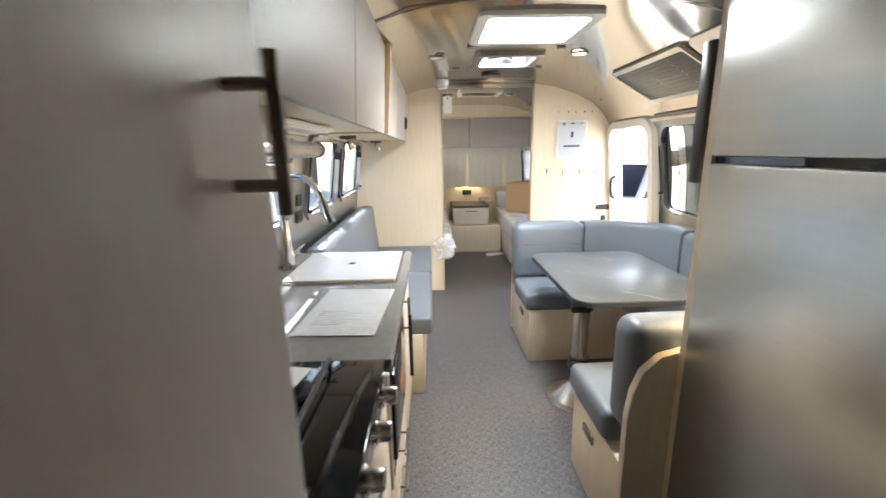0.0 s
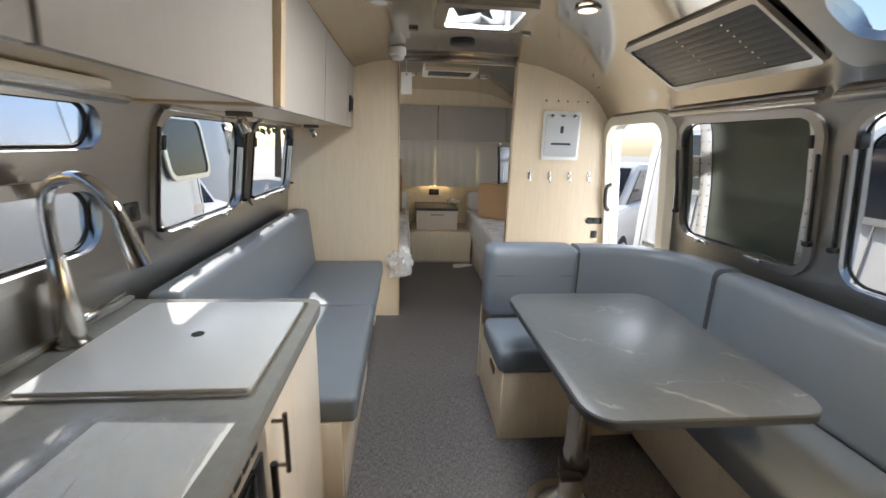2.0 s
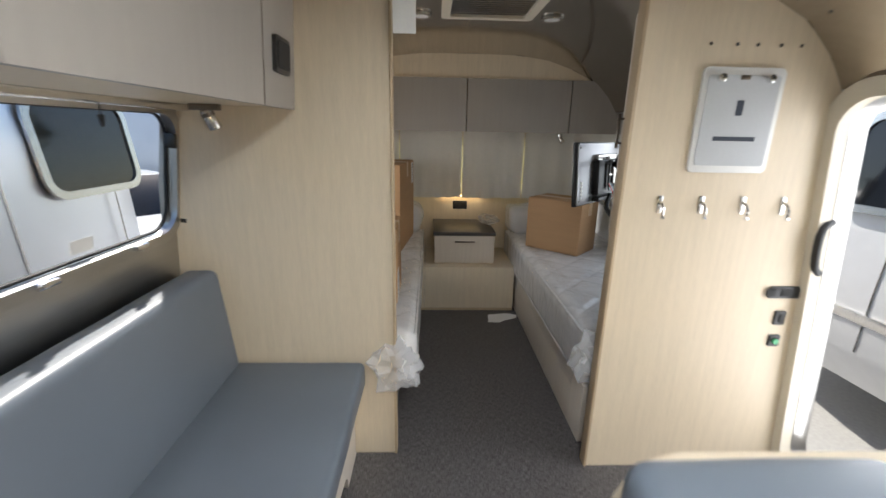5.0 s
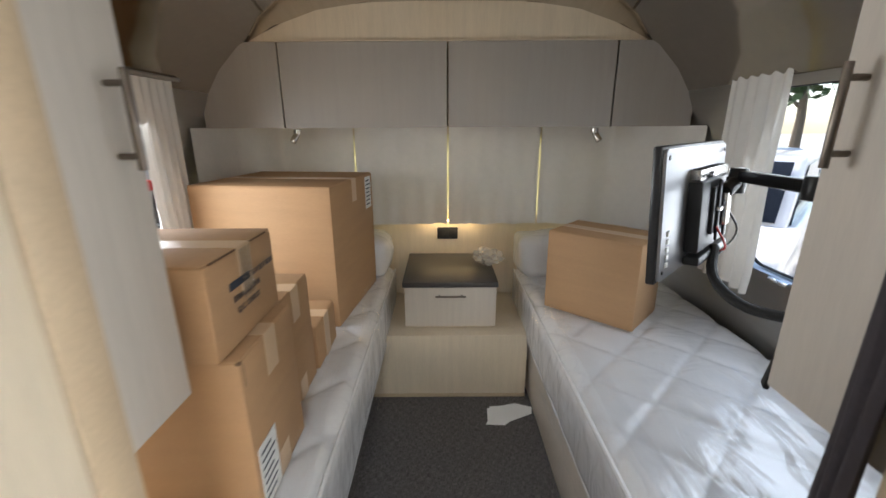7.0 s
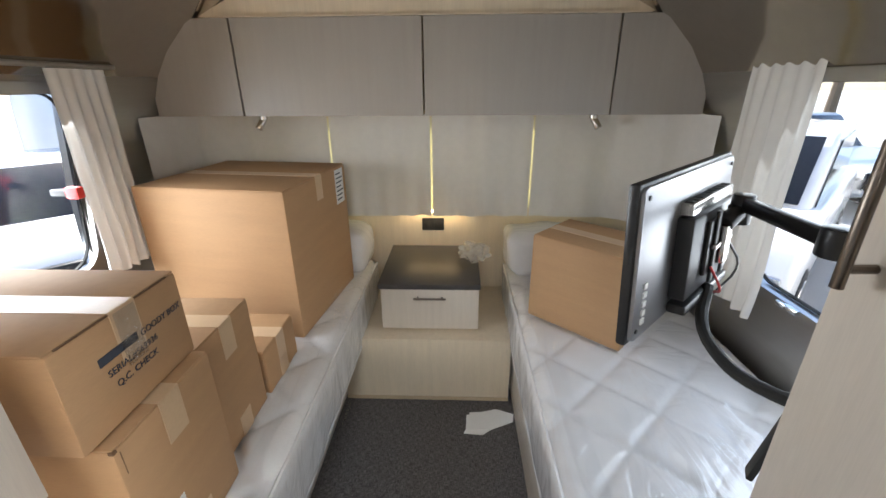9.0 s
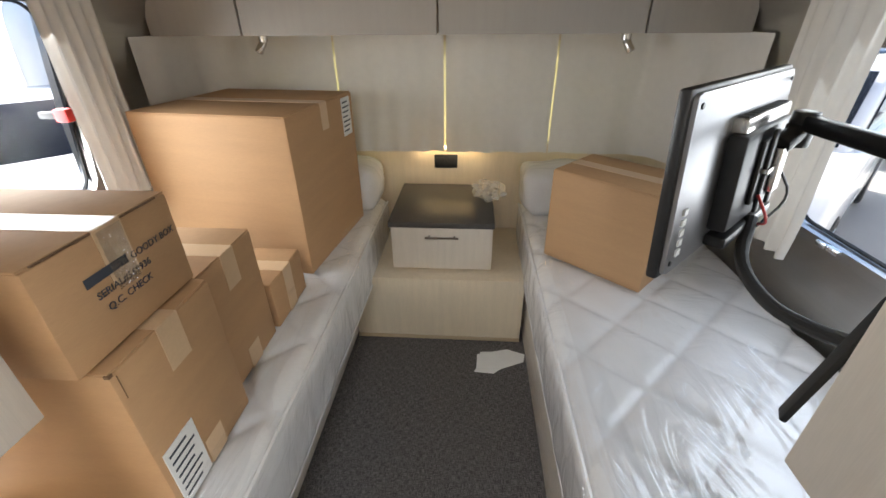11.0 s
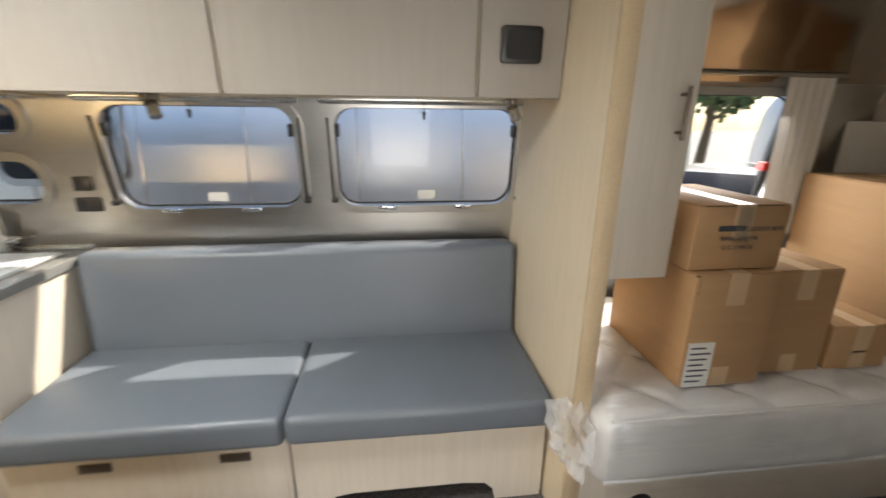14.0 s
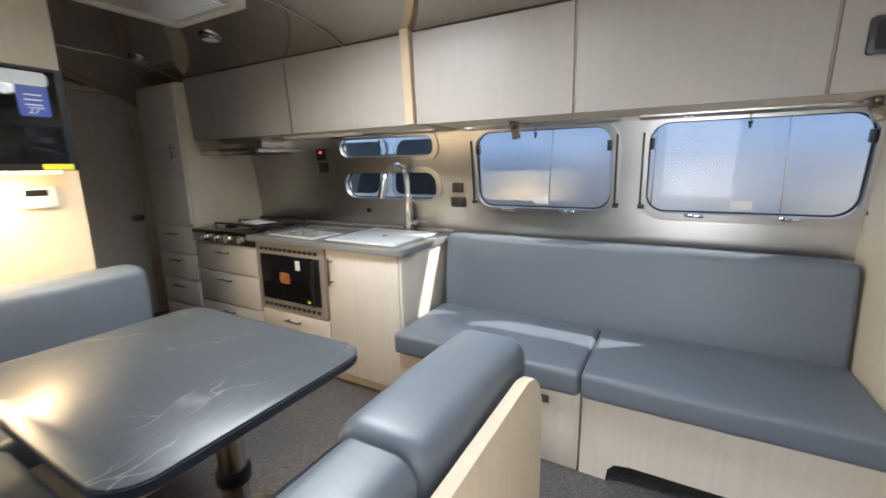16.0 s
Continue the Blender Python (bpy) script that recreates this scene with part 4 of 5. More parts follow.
part("front_rail", cyl((0.745, 1.3, 1.397), (0.745, 1.865, 1.397), 0.016, 14, bev=0.003), STEEL, hood)
part("end_cap", cyl((0.745, 1.865, 1.397), (0.745, 1.88, 1.397), 0.018, 14, bev=0.003), BLACK, hood)
part("filter", bx(0.4, 0.7, 1.4, 1.82, 1.381, 1.386, 0), BLACK, hood)

# wall cabinets over galley and sofa
ZB = 1.487
cabs = [(1.258, 2.25), (2.253, 3.065), (3.115, 3.86), (3.863, 4.63), (4.633, 4.91)]
for i, (a, b) in enumerate(cabs):
    t = thing("wall_cabinet", (0.6, (a + b) / 2, ZB), "taupe laminate overhead cabinet door with birch carcass" if i < 4 else "narrow overhead cabinet end with black speaker", "cabinet", "overhead cabinets")
    m = Matrix(((1, 0, 0, 0), (0, 0, -1, b), (0, 1, 0, 0), (0, 0, 0, 1)))
    part("carcass", prism([(wall_x(-1, ZB) + 0.012, ZB + 0.002), (0.75, ZB + 0.002), (0.77, 1.885), (0.745, roof_z(0.745) - 0.004), (0.6, roof_z(0.6) - 0.006), (0.5, roof_z(0.5) - 0.006), (0.43, roof_z(0.43) - 0.006)], b - a, m), OAK, t)
    part("door", prism([(0.752, ZB - 0.008), (0.77, ZB - 0.008), (0.795, 1.885), (0.777, 1.885)], b - a - 0.008, Matrix(((1, 0, 0, 0), (0, 0, -1, b - 0.004), (0, 1, 0, 0), (0, 0, 0, 1)))), TAUPE, t)
    if i == 4:
        m = frame_at((0.778, 4.765, 1.632), (0, 1, 0), (0.06, 0, 1))
        part("speaker", prism(rounded(0.13, 0.105, 0.012), 0.014, m, 0.004), BLACK, t, "square black speaker")
        part("speaker_cover", prism(rounded(0.1, 0.08, 0.01), 0.003, m @ Matrix.Translation((0, 0, 0.014))), RUBBER, t)
solo("cabinet_divider", prism([(0.35, ZB - 0.006), (0.79, ZB - 0.006), (0.825, 1.94), (0.79, 1.945), (0.5, 1.82)], 0.046, Matrix(((1, 0, 0, 0), (0, 0, -1, 3.113), (0, 1, 0, 0), (0, 0, 0, 1)))), EDGE, "birch plywood divider between overhead cabinets", "cabinet")
lt = thing("under_cabinet_light", (0.6, 2.2, 1.48), "slim under-cabinet light strip", "lamp")
part("housing", bx(0.55, 0.62, 2.0, 2.6, 1.468, 1.484, 0.004), WHITE, lt)
part("lens", bx(0.56, 0.61, 2.02, 2.58, 1.464, 1.469, 0.001), WHITE, lt)
part("mount", bx(0.57, 0.6, 2.2, 2.4, 1.483, 1.4885, 0), WHITE, lt)

# roller shades with pulls above the side windows
for a, b in ((2.2, 3.0), (3.2, 4.0), (4.08, 4.9)):
    x = wall_x(-1, 1.5) + 0.035
    t = thing("roller_shade", (x, (a + b) / 2, 1.5), "rolled grey shade in metal rail above the window", "blind", "roller shades")
    part("roll", cyl((x, a, 1.487), (x, b, 1.487), 0.02, 14), STEEL, t)
    part("rail", bx(x - 0.045, x + 0.02, a, b, 1.5, 1.512, 0.002), ALU, t)
    part("pull", join(cyl((x + 0.01, (a + b) / 2, 1.47), (x + 0.01, (a + b) / 2, 1.435), 0.002, 6), cyl((x + 0.01, (a + b) / 2, 1.44), (x + 0.01, (a + b) / 2, 1.41), 0.009, 10, 0.004)), BLACK, t)
for a, b in ((2.2, 3.06), (3.2, 3.98)):
    x = wall_x(1, 1.57) - 0.03
    t = thing("roller_shade", (x, (a + b) / 2, 1.57), "rolled grey shade in metal rail above the window", "blind", "roller shades")
    part("roll", cyl((x, a - 0.02, 1.585), (x, b + 0.05, 1.585), 0.02, 14), STEEL, t)
    part("rail", bx(x - 0.01, x + 0.06, a - 0.02, b + 0.05, 1.6, 1.612, 0.002), ALU, t)
for y in (3.52, 4.82):
    t = thing("reading_lamp", (0.5, y, 1.48), "small brushed swivel reading lamp under the cabinet", "lamp", "reading lamps")
    part("bracket", bx(0.45, 0.55, y - 0.012, y + 0.012, 1.468, 1.489), BRONZE, t)
    part("shade", cyl((0.5, y, 1.47), (0.52, y + 0.02, 1.41), 0.018, 14, 0.022, bev=0.003), STEEL, t)
    part("collar", cyl((0.503, y + 0.003, 1.462), (0.507, y + 0.007, 1.45), 0.0215, 14), BRONZE, t)

# ---- sofa ----
so = thing("sofa", (0.65, 3.98, 0), "long grey-blue vinyl sofa on birch base with drawer", "sofa")
part("base_left", bx(0.3, 0.93, 3.075, 3.975, 0.0, 0.37, 0.003), DOORWOOD, so)
m = Matrix(((0, 0, 1, 0.91), (1, 0, 0, 0), (0, 1, 0, 0), (0, 0, 0, 1)))
arch = [(3.985, 0), (4.09, 0), (4.095, 0.05), (4.12, 0.08), (4.18, 0.09), (4.6, 0.09), (4.68, 0.08), (4.71, 0.05), (4.72, 0), (4.9, 0), (4.9, 0.37), (3.985, 0.37)]
part("arched_front", prism(arch, 0.02, m), DOORWOOD, so)
# black block gives the hollow behind the arch its shade by colour
part("base_recess_shade", bx(0.3, 0.86, 3.985, 4.9, 0.0, 0.365), RUBBER, so)
dr = part("drawer_front", bx(0.93, 0.936, 3.09, 3.96, 0.01, 0.36, 0.002), DOORWOOD, so)
for y in (3.36, 3.8):
    part("latch", join(bx(0.936, 0.942, y - 0.05, y + 0.05, 0.285, 0.32, 0.002), bx(0.942, 0.946, y - 0.035, y + 0.035, 0.29, 0.312, 0.001)), BRONZE, dr)
part("seat_cushion", soft_box(0.44, 0.985, 3.08, 3.976, 0.365, 0.475, 0.024, 0.006, 1), VINYL, so)
part("seat_cushion", soft_box(0.44, 0.985, 3.982, 4.905, 0.365, 0.475, 0.024, 0.006, 2), VINYL, so)
bm = soft_box(0.33, 0.455, 3.085, 4.9, 0.44, 0.885, 0.03, 0.006, 3)
for v in bm.verts:
    v.co.x -= (v.co.z - 0.44) * 0.1 - 0.02
part("backrest", bm, VINYL, so)

for y0, y1 in ((3.1, 3.96), (4.0, 4.88)):
    part("seam", tube([(0.9835, y0, 0.452), (0.9835, y1, 0.452)], 0.0022, 5), VINYL, so)
# dark strips paint the contact shade between cushions and along the backrest
part("gap", bx(0.46, 0.95, 3.9765, 3.9815, 0.37, 0.462, 0), SEAMGAP, so)
part("back_gap_shade", bx(0.44, 0.452, 3.1, 4.88, 0.472, 0.48, 0), SEAMGAP, so)

# ---- dinette ----
di = thing("dinette_bench", (2.2, 3.0, 0), "U-shaped grey vinyl dinette bench on birch bases", "bench")
part("base_rear", bx(1.62, 2.78, 3.41, 3.96, 0, 0.36, 0.004), OAK, di)
part("base_side", bx(2.3, 2.78, 2.505, 3.405, 0, 0.36, 0.004), OAK, di)
part("base_front", bx(1.605, 2.78, 2.035, 2.5, 0, 0.36, 0.004), OAK, di)
m = Matrix(((1, 0, 0, 0), (0, 0, -1, 4.0), (0, 1, 0, 0), (0, 0, 0, 1)))
part("end_panel_rear", prism([(1.615, 0.0), (2.7, 0.0), (2.7, 0.82), (1.74, 0.82), (1.69, 0.805), (1.65, 0.77), (1.625, 0.72), (1.615, 0.66)], 0.028, m, 0.004), OAK, di)
m = Matrix(((1, 0, 0, 0), (0, 0, -1, 2.03), (0, 1, 0, 0), (0, 0, 0, 1)))
part("end_panel_front", prism([(1.585, 0.0), (2.7, 0.0), (2.7, 0.8), (1.74, 0.8), (1.67, 0.78), (1.62, 0.73), (1.595, 0.66), (1.585, 0.58)], 0.03, m, 0.004), OAK, di)
for y, d in ((3.62, "a"), (2.32, "b")):
    part("latch", bx(1.612 if d == "a" else 1.597, 1.622 if d == "a" else 1.607, y - 0.05, y + 0.05, 0.26, 0.295, 0.002), BRONZE, di, "dark flush latch")
part("seat_cushion", soft_box(1.595, 2.66, 3.405, 3.8, 0.355, 0.475, 0.034, 0.008, 4), VINYL, di)
part("seat_cushion", soft_box(2.22, 2.66, 2.555, 3.4, 0.355, 0.475, 0.024, 0.006, 5), VINYL, di)
part("seat_cushion", soft_box(1.59, 2.66, 2.16, 2.545, 0.355, 0.475, 0.034, 0.008, 6), VINYL, di)
part("backrest", soft_box(1.6, 2.095, 3.77, 3.955, 0.475, 0.865, 0.045, 0.012, 7), VINYL, di)
part("backrest", soft_box(1.6, 2.6, 2.035, 2.185, 0.475, 0.86, 0.05, 0.012, 8), VINYL, di)
part("backrest", soft_box(2.575, 2.72, 2.25, 3.42, 0.475, 0.86, 0.045, 0.01, 9), VINYL, di)


def corner_back():
    """The curved corner backrest: a rounded section swept from the rear run round to the wall run."""
    sec = [(a + 0.075, b + 0.195) for a, b in rounded(0.15, 0.39, 0.04, 5)]
    path = [(2.105, 3.8, 90)] + [(2.26, 3.8, 90)]
    c, r = (2.26, 3.48), 0.32
    path += [(c[0] + r * math.cos(radians(a)), c[1] + r * math.sin(radians(a)), a) for a in range(82, -1, -9)] + [(2.58, 3.43, 0)]
    bm = bmesh.new()
    rings = []
    for x, y, a in path:
        n = Vector((math.cos(radians(a)), math.sin(radians(a)), 0))
        rings.append([bm.verts.new(Vector((x, y, 0.475)) + n * u + Vector((0, 0, w))) for u, w in sec])
    for p, q in zip(rings, rings[1:]):
        for k in range(len(sec)):
            j = (k + 1) % len(sec)
            bm.faces.new((p[k], p[j], q[j], q[k]))
    bm.faces.new(rings[0])
    bm.faces.new(rings[-1])
    return bm


part("corner_backrest", corner_back(), VINYL, di)
part("seam", tube([(1.64, 3.7635, 0.72), (2.06, 3.7635, 0.72)], 0.002, 5), SEAMGAP, di)
# dark strip paints the shade between the two backrests
part("gap", bx(2.0965, 2.1035, 3.8, 3.93, 0.5, 0.84, 0), SEAMGAP, di)

tb = thing("dinette_table", (1.94, 3.02, 0), "dark grey marble-look dinette table on steel pedestal", "table")
part("tabletop", prism(rounded(0.67, 0.89, 0.085, 8), 0.028, Matrix.Translation((1.958, 3.015, 0.708)), 0.003), TABLE, tb)
part("edge_band", ring(rounded(0.676, 0.896, 0.088, 8), rounded(0.66, 0.88, 0.08, 8), 0.02, Matrix.Translation((1.958, 3.015, 0.711))), material("dark_edge_band", (0.03, 0.035, 0.045), 0.5), tb)
part("post", cyl((1.8, 2.98, 0.02), (1.8, 2.98, 0.7), 0.045, 24), STEEL, tb)
part("foot", join(cyl((1.8, 2.98, 0.0), (1.8, 2.98, 0.012), 0.17, 36, bev=0.004), cyl((1.8, 2.98, 0.012), (1.8, 2.98, 0.1), 0.13, 36, 0.05)), STEEL, tb)
for z in (0.24, 0.56):
    part("clamp", join(cyl((1.8, 2.98, z - 0.022), (1.8, 2.98, z + 0.022), 0.058, 24, bev=0.005), bx(1.72, 1.8, 2.9, 2.94, z - 0.012, z + 0.012, 0.006)), BLACK, tb, "black locking clamp")
part("mount_plate", bx(1.7, 1.95, 2.85, 3.1, 0.69, 0.709), BLACK, tb)

# ---- refrigerator block ----
fr = thing("refrigerator", (2.2, 1.3, 0), "tall stainless steel refrigerator with black dividing gap", "refrigerator")
part("cabinet", bx(1.76, 2.55, 0.66, 1.95, 0.09, 1.62, 0.004), BLACK, fr)
part("lower_door", bx(1.715, 1.765, 0.66, 1.968, 0.3, 1.345, 0.008), FRIDGE, fr)
part("freezer_door", bx(1.715, 1.765, 0.66, 1.968, 1.363, 1.85, 0.008), FRIDGE, fr)
part("gap_trim", bx(1.73, 1.765, 0.66, 1.966, 1.345, 1.363, 0), GLOSS, fr)
part("kick_panel", bx(1.73, 1.765, 0.66, 1.955, 0.0, 0.295, 0.004), BLACK, fr)
cross_board("partition_east", 1.722, 2.78, 0, 1.97, 1.971, 1.999, OAK, "birch laminate partition behind the dinette")
cross_board("closet_front", 1.72, 2.8, 1.86, 1.97, 0.6, 1.95, OAK, "birch panel above the refrigerator", "trim")
cross_board("wall_closet", 1.72, 2.79, 0, 1.97, 0.22, 0.65, DOORWOOD, "plain laminate closet front beside the refrigerator")
tv = thing("television", (2.08, 2.1, 1.47), "black wall television with shop label on the partition", "television")
part("screen_case", bx(1.755, 2.42, 2.07, 2.115, 1.285, 1.665, 0.006), BLACK, tv)
part("screen", bx(1.785, 2.405, 2.1155, 2.118, 1.31, 1.652, 0.001), GLOSS, tv)
part("bracket", bx(1.98, 2.2, 1.995, 2.07, 1.36, 1.56), BLACK, tv)
mt = frame_at((1.86, 2.119, 1.56), (-1, 0, 0), (0, 0, 1))
part("price_label", prism(rounded(0.09, 0.15, 0.01), 0.0008, mt), BLUE, tv, "blue shop label")
part("label_top", prism(rounded(0.14, 0.05, 0.015), 0.0012, mt @ Matrix.Translation((-0.02, 0.06, 0.0005))), WHITE, tv)
words('27"', 0.035, mt @ Matrix.Translation((-0.02, -0.065, 0.001)), WHITE, tv)
for k in range(3):
    part("label_bar", moved(bx(-0.025, 0.025, 0.0 - 0.018 * k, 0.005 - 0.018 * k, 0.001, 0.0015, 0), mt), WHITE, tv)
part("energy_label", bx(1.775, 1.87, 2.116, 2.1185, 1.288, 1.31, 0), YELLOW, tv)
th = thing("thermostat", (1.87, 2.0, 1.17), "white wall thermostat with dark display", "thermostat")
part("case", prism(rounded(0.12, 0.085, 0.008), 0.02, frame_at((1.875, 1.995, 1.18), (-1, 0, 0), (0, 0, 1)), 0.003), WHITE, th)
part("display", moved(bx(-0.035, 0.035, 0.005, 0.03, 0.02, 0.022, 0), frame_at((1.875, 1.995, 1.18), (-1, 0, 0), (0, 0, 1))), BLACK, th)
ls = thing("led_strip", (2.1, 2.05, 1.26), "warm LED strip lighting the partition below the television", "lamp")
part("strip", bx(1.8, 2.4, 2.04, 2.07, 1.272, 1.284, 0.002), WARM, ls)

# ---- ceiling fittings ----


def puck(x, y, on, r=0.055):
    z = roof_z(x)
    t = thing("ceiling_light", (x, y, z), "round recessed ceiling lamp with metal ring", "ceiling lamp", "ceiling lamps")
    part("ring", moved(ring(rounded(2 * r, 2 * r, r * 0.99, 8), rounded(1.4 * r, 1.4 * r, 0.69 * r, 8), 0.01, Matrix()), Matrix.Translation((x, y, z - 0.012))), STEEL, t)
    part("lens", cyl((x, y, z - 0.008), (x, y, z - 0.001), r * 0.72, 20), LAMPON if on else WHITE, t)


for x, y, on in ((1.93, 3.62, True), (1.05, 3.64, False), (1.08, 2.05, False), (1.06, 1.28, False), (1.95, 2.4, False), (1.2, 5.6, False), (1.85, 5.6, False)):
    puck(x, y, on)
for x, y in ((1.25, 3.45), (1.78, 3.5), (1.2, 4.1), (1.8, 4.1)):
    t = thing("sprinkler_clip", (x, y, roof_z(x)), "small metal clip on the ceiling", "clip", "ceiling clips")
    part("clip", bx(x - 0.025, x + 0.025, y - 0.008, y + 0.008, roof_z(x) - 0.014, roof_z(x), 0.003), STEEL, t)
sp = thing("ceiling_speaker", (1.49, 4.36, 1.96), "oval black speaker on the ceiling", "speaker")
part("grille", moved(cyl((0, 0, -0.012), (0, 0, 0.004), 0.075, 28, bev=0.004), Matrix.Translation((1.49, 4.36, 1.968)) @ Matrix.Diagonal((1, 0.85, 1, 1))), BLACK, sp)
sd = thing("smoke_alarm", (1.11, 4.52, 1.9), "white round smoke alarm on the ceiling", "smoke alarm")
part("base", cyl((1.11, 4.52, 1.91), (1.11, 4.52, 1.955), 0.052, 24, bev=0.006), WHITE, sd)
part("cap", cyl((1.11, 4.52, 1.885), (1.11, 4.52, 1.91), 0.04, 24, bev=0.008), WHITE, sd)
tg = thing("hang_tag", (1.16, 4.8, 1.75), "white paper tag hanging on a thread in the opening", "tag")
part("string", cyl((1.165, 4.812, 1.935), (1.165, 4.812, 1.855), 0.0012, 6), PAPER, tg)
part("card", bx(1.128, 1.202, 4.811, 4.8125, 1.715, 1.86, 0), PAPER, tg)
part("hole", cyl((1.165, 4.8095, 1.845), (1.165, 4.814, 1.845), 0.006, 10), BLACK, tg)


def grille(x0, x1, y0, y1, z, label, n):
    t = thing("ceiling_vent", ((x0 + x1) / 2, (y0 + y1) / 2, z), label, "vent", "ceiling vents")
    xc, yc = (x0 + x1) / 2, (y0 + y1) / 2
    part("frame", ring(rounded(x1 - x0, y1 - y0, 0.03), rounded(x1 - x0 - 0.08, y1 - y0 - 0.08, 0.02), 0.03, Matrix.Translation((xc, yc, z - 0.03))), CREAM, t)
    part("backing", bx(x0 + 0.03, x1 - 0.03, y0 + 0.03, y1 - 0.03, z - 0.008, z, 0), BLACK, t)
    for k in range(n):
        y = y0 + 0.045 + (y1 - y0 - 0.09) * (k + 0.5) / n
        part("slat", moved(bx(x0 + 0.04 - xc, x1 - 0.04 - xc, -0.006, 0.006, -0.001, 0.001, 0), Matrix.Translation((xc, y, z - 0.018)) @ Matrix.Rotation(0.6, 4, "X")), STEEL, t)


grille(1.27, 1.8, 2.1, 2.62, 1.972, "square air conditioner grille on the ceiling", 14)
grille(1.3, 1.74, 5.2, 5.58, 1.972, "rectangular ceiling vent in the bedroom", 10)

# notice, hooks on the bulkhead
nb = thing("notice_board", (2.31, 4.82, 1.47), "white framed notice board with clips on the bulkhead", "notice")
m = frame_at((2.312, 4.824, 1.466), (1, 0, 0), (0, 0, 1))
part("board", prism(rounded(0.285, 0.35, 0.018), 0.012, m, 0.003), WHITE, nb)
part("pane", prism(rounded(0.25, 0.3, 0.01), 0.002, m @ Matrix.Translation((0, 0, 0.0125))), LIDW, nb)
for x in (-0.085, 0.085):
    part("knob", cyl(m @ Vector((x, 0.14, 0.012)), m @ Vector((x, 0.14, 0.03)), 0.014, 14, bev=0.003), CHROME, nb)
part("slot", moved(bx(-0.012, 0.012, 0.02, 0.07, 0.0147, 0.0155, 0), m), INK, nb)
part("text_bar", moved(bx(-0.075, 0.075, -0.065, -0.05, 0.0147, 0.0155, 0), m), INK, nb)
part("clip", moved(bx(-0.015, 0.015, 0.135, 0.15, 0.012, 0.02, 0.002), m), BRONZE, nb)
for x in (2.095, 2.25, 2.407, 2.561):
    t = thing("coat_hook", (x, 4.825, 1.16), "small chrome coat hook on the bulkhead", "hook", "coat hooks")
    part("plate", bx(x - 0.01, x + 0.01, 4.82, 4.826, 1.14, 1.205, 0.003), CHROME, t)
    part("prong", tube([(x, 4.822, 1.185), (x, 4.795, 1.17), (x, 4.79, 1.14), (x, 4.8, 1.125), (x, 4.785, 1.13)], 0.005, 8, 1), CHROME, t)
for x in (2.18, 2.27, 2.34, 2.42, 2.49):
    t = thing("screw_cap", (x, 4.825, 1.715), "tiny metal screw on the bulkhead", "screw", "bulkhead screws")
    part("head", cyl((x, 4.826, 1.712), (x, 4.82, 1.712), 0.006, 10), STEEL, t)

# ---- bedroom ----


def mattress(x0, x1, y0, y1, z0, z1, seed):
    """Quilted mattress: stitched diamonds press the top in."""
    bm = soft_box(x0, x1, y0, y1, z0, z1, 0.055, 0.015, seed, 0.0125)
    for v in bm.verts:
        if v.co.z > z1 - 0.03:
            a, b = (v.co.x + v.co.y) / 0.29, (v.co.x - v.co.y) / 0.29
            d = min(abs(a - round(a)), abs(b - round(b)))
            v.co.z -= 0.016 * math.exp(-d / 0.07) - 0.008 * noise.noise(v.co * 3.0)
        elif z0 + 0.03 < v.co.z:
            v.co += Vector((0.006, 0, 0)) * noise.noise(Vector((v.co.y * 14, v.co.z * 5, seed)))
    return bm


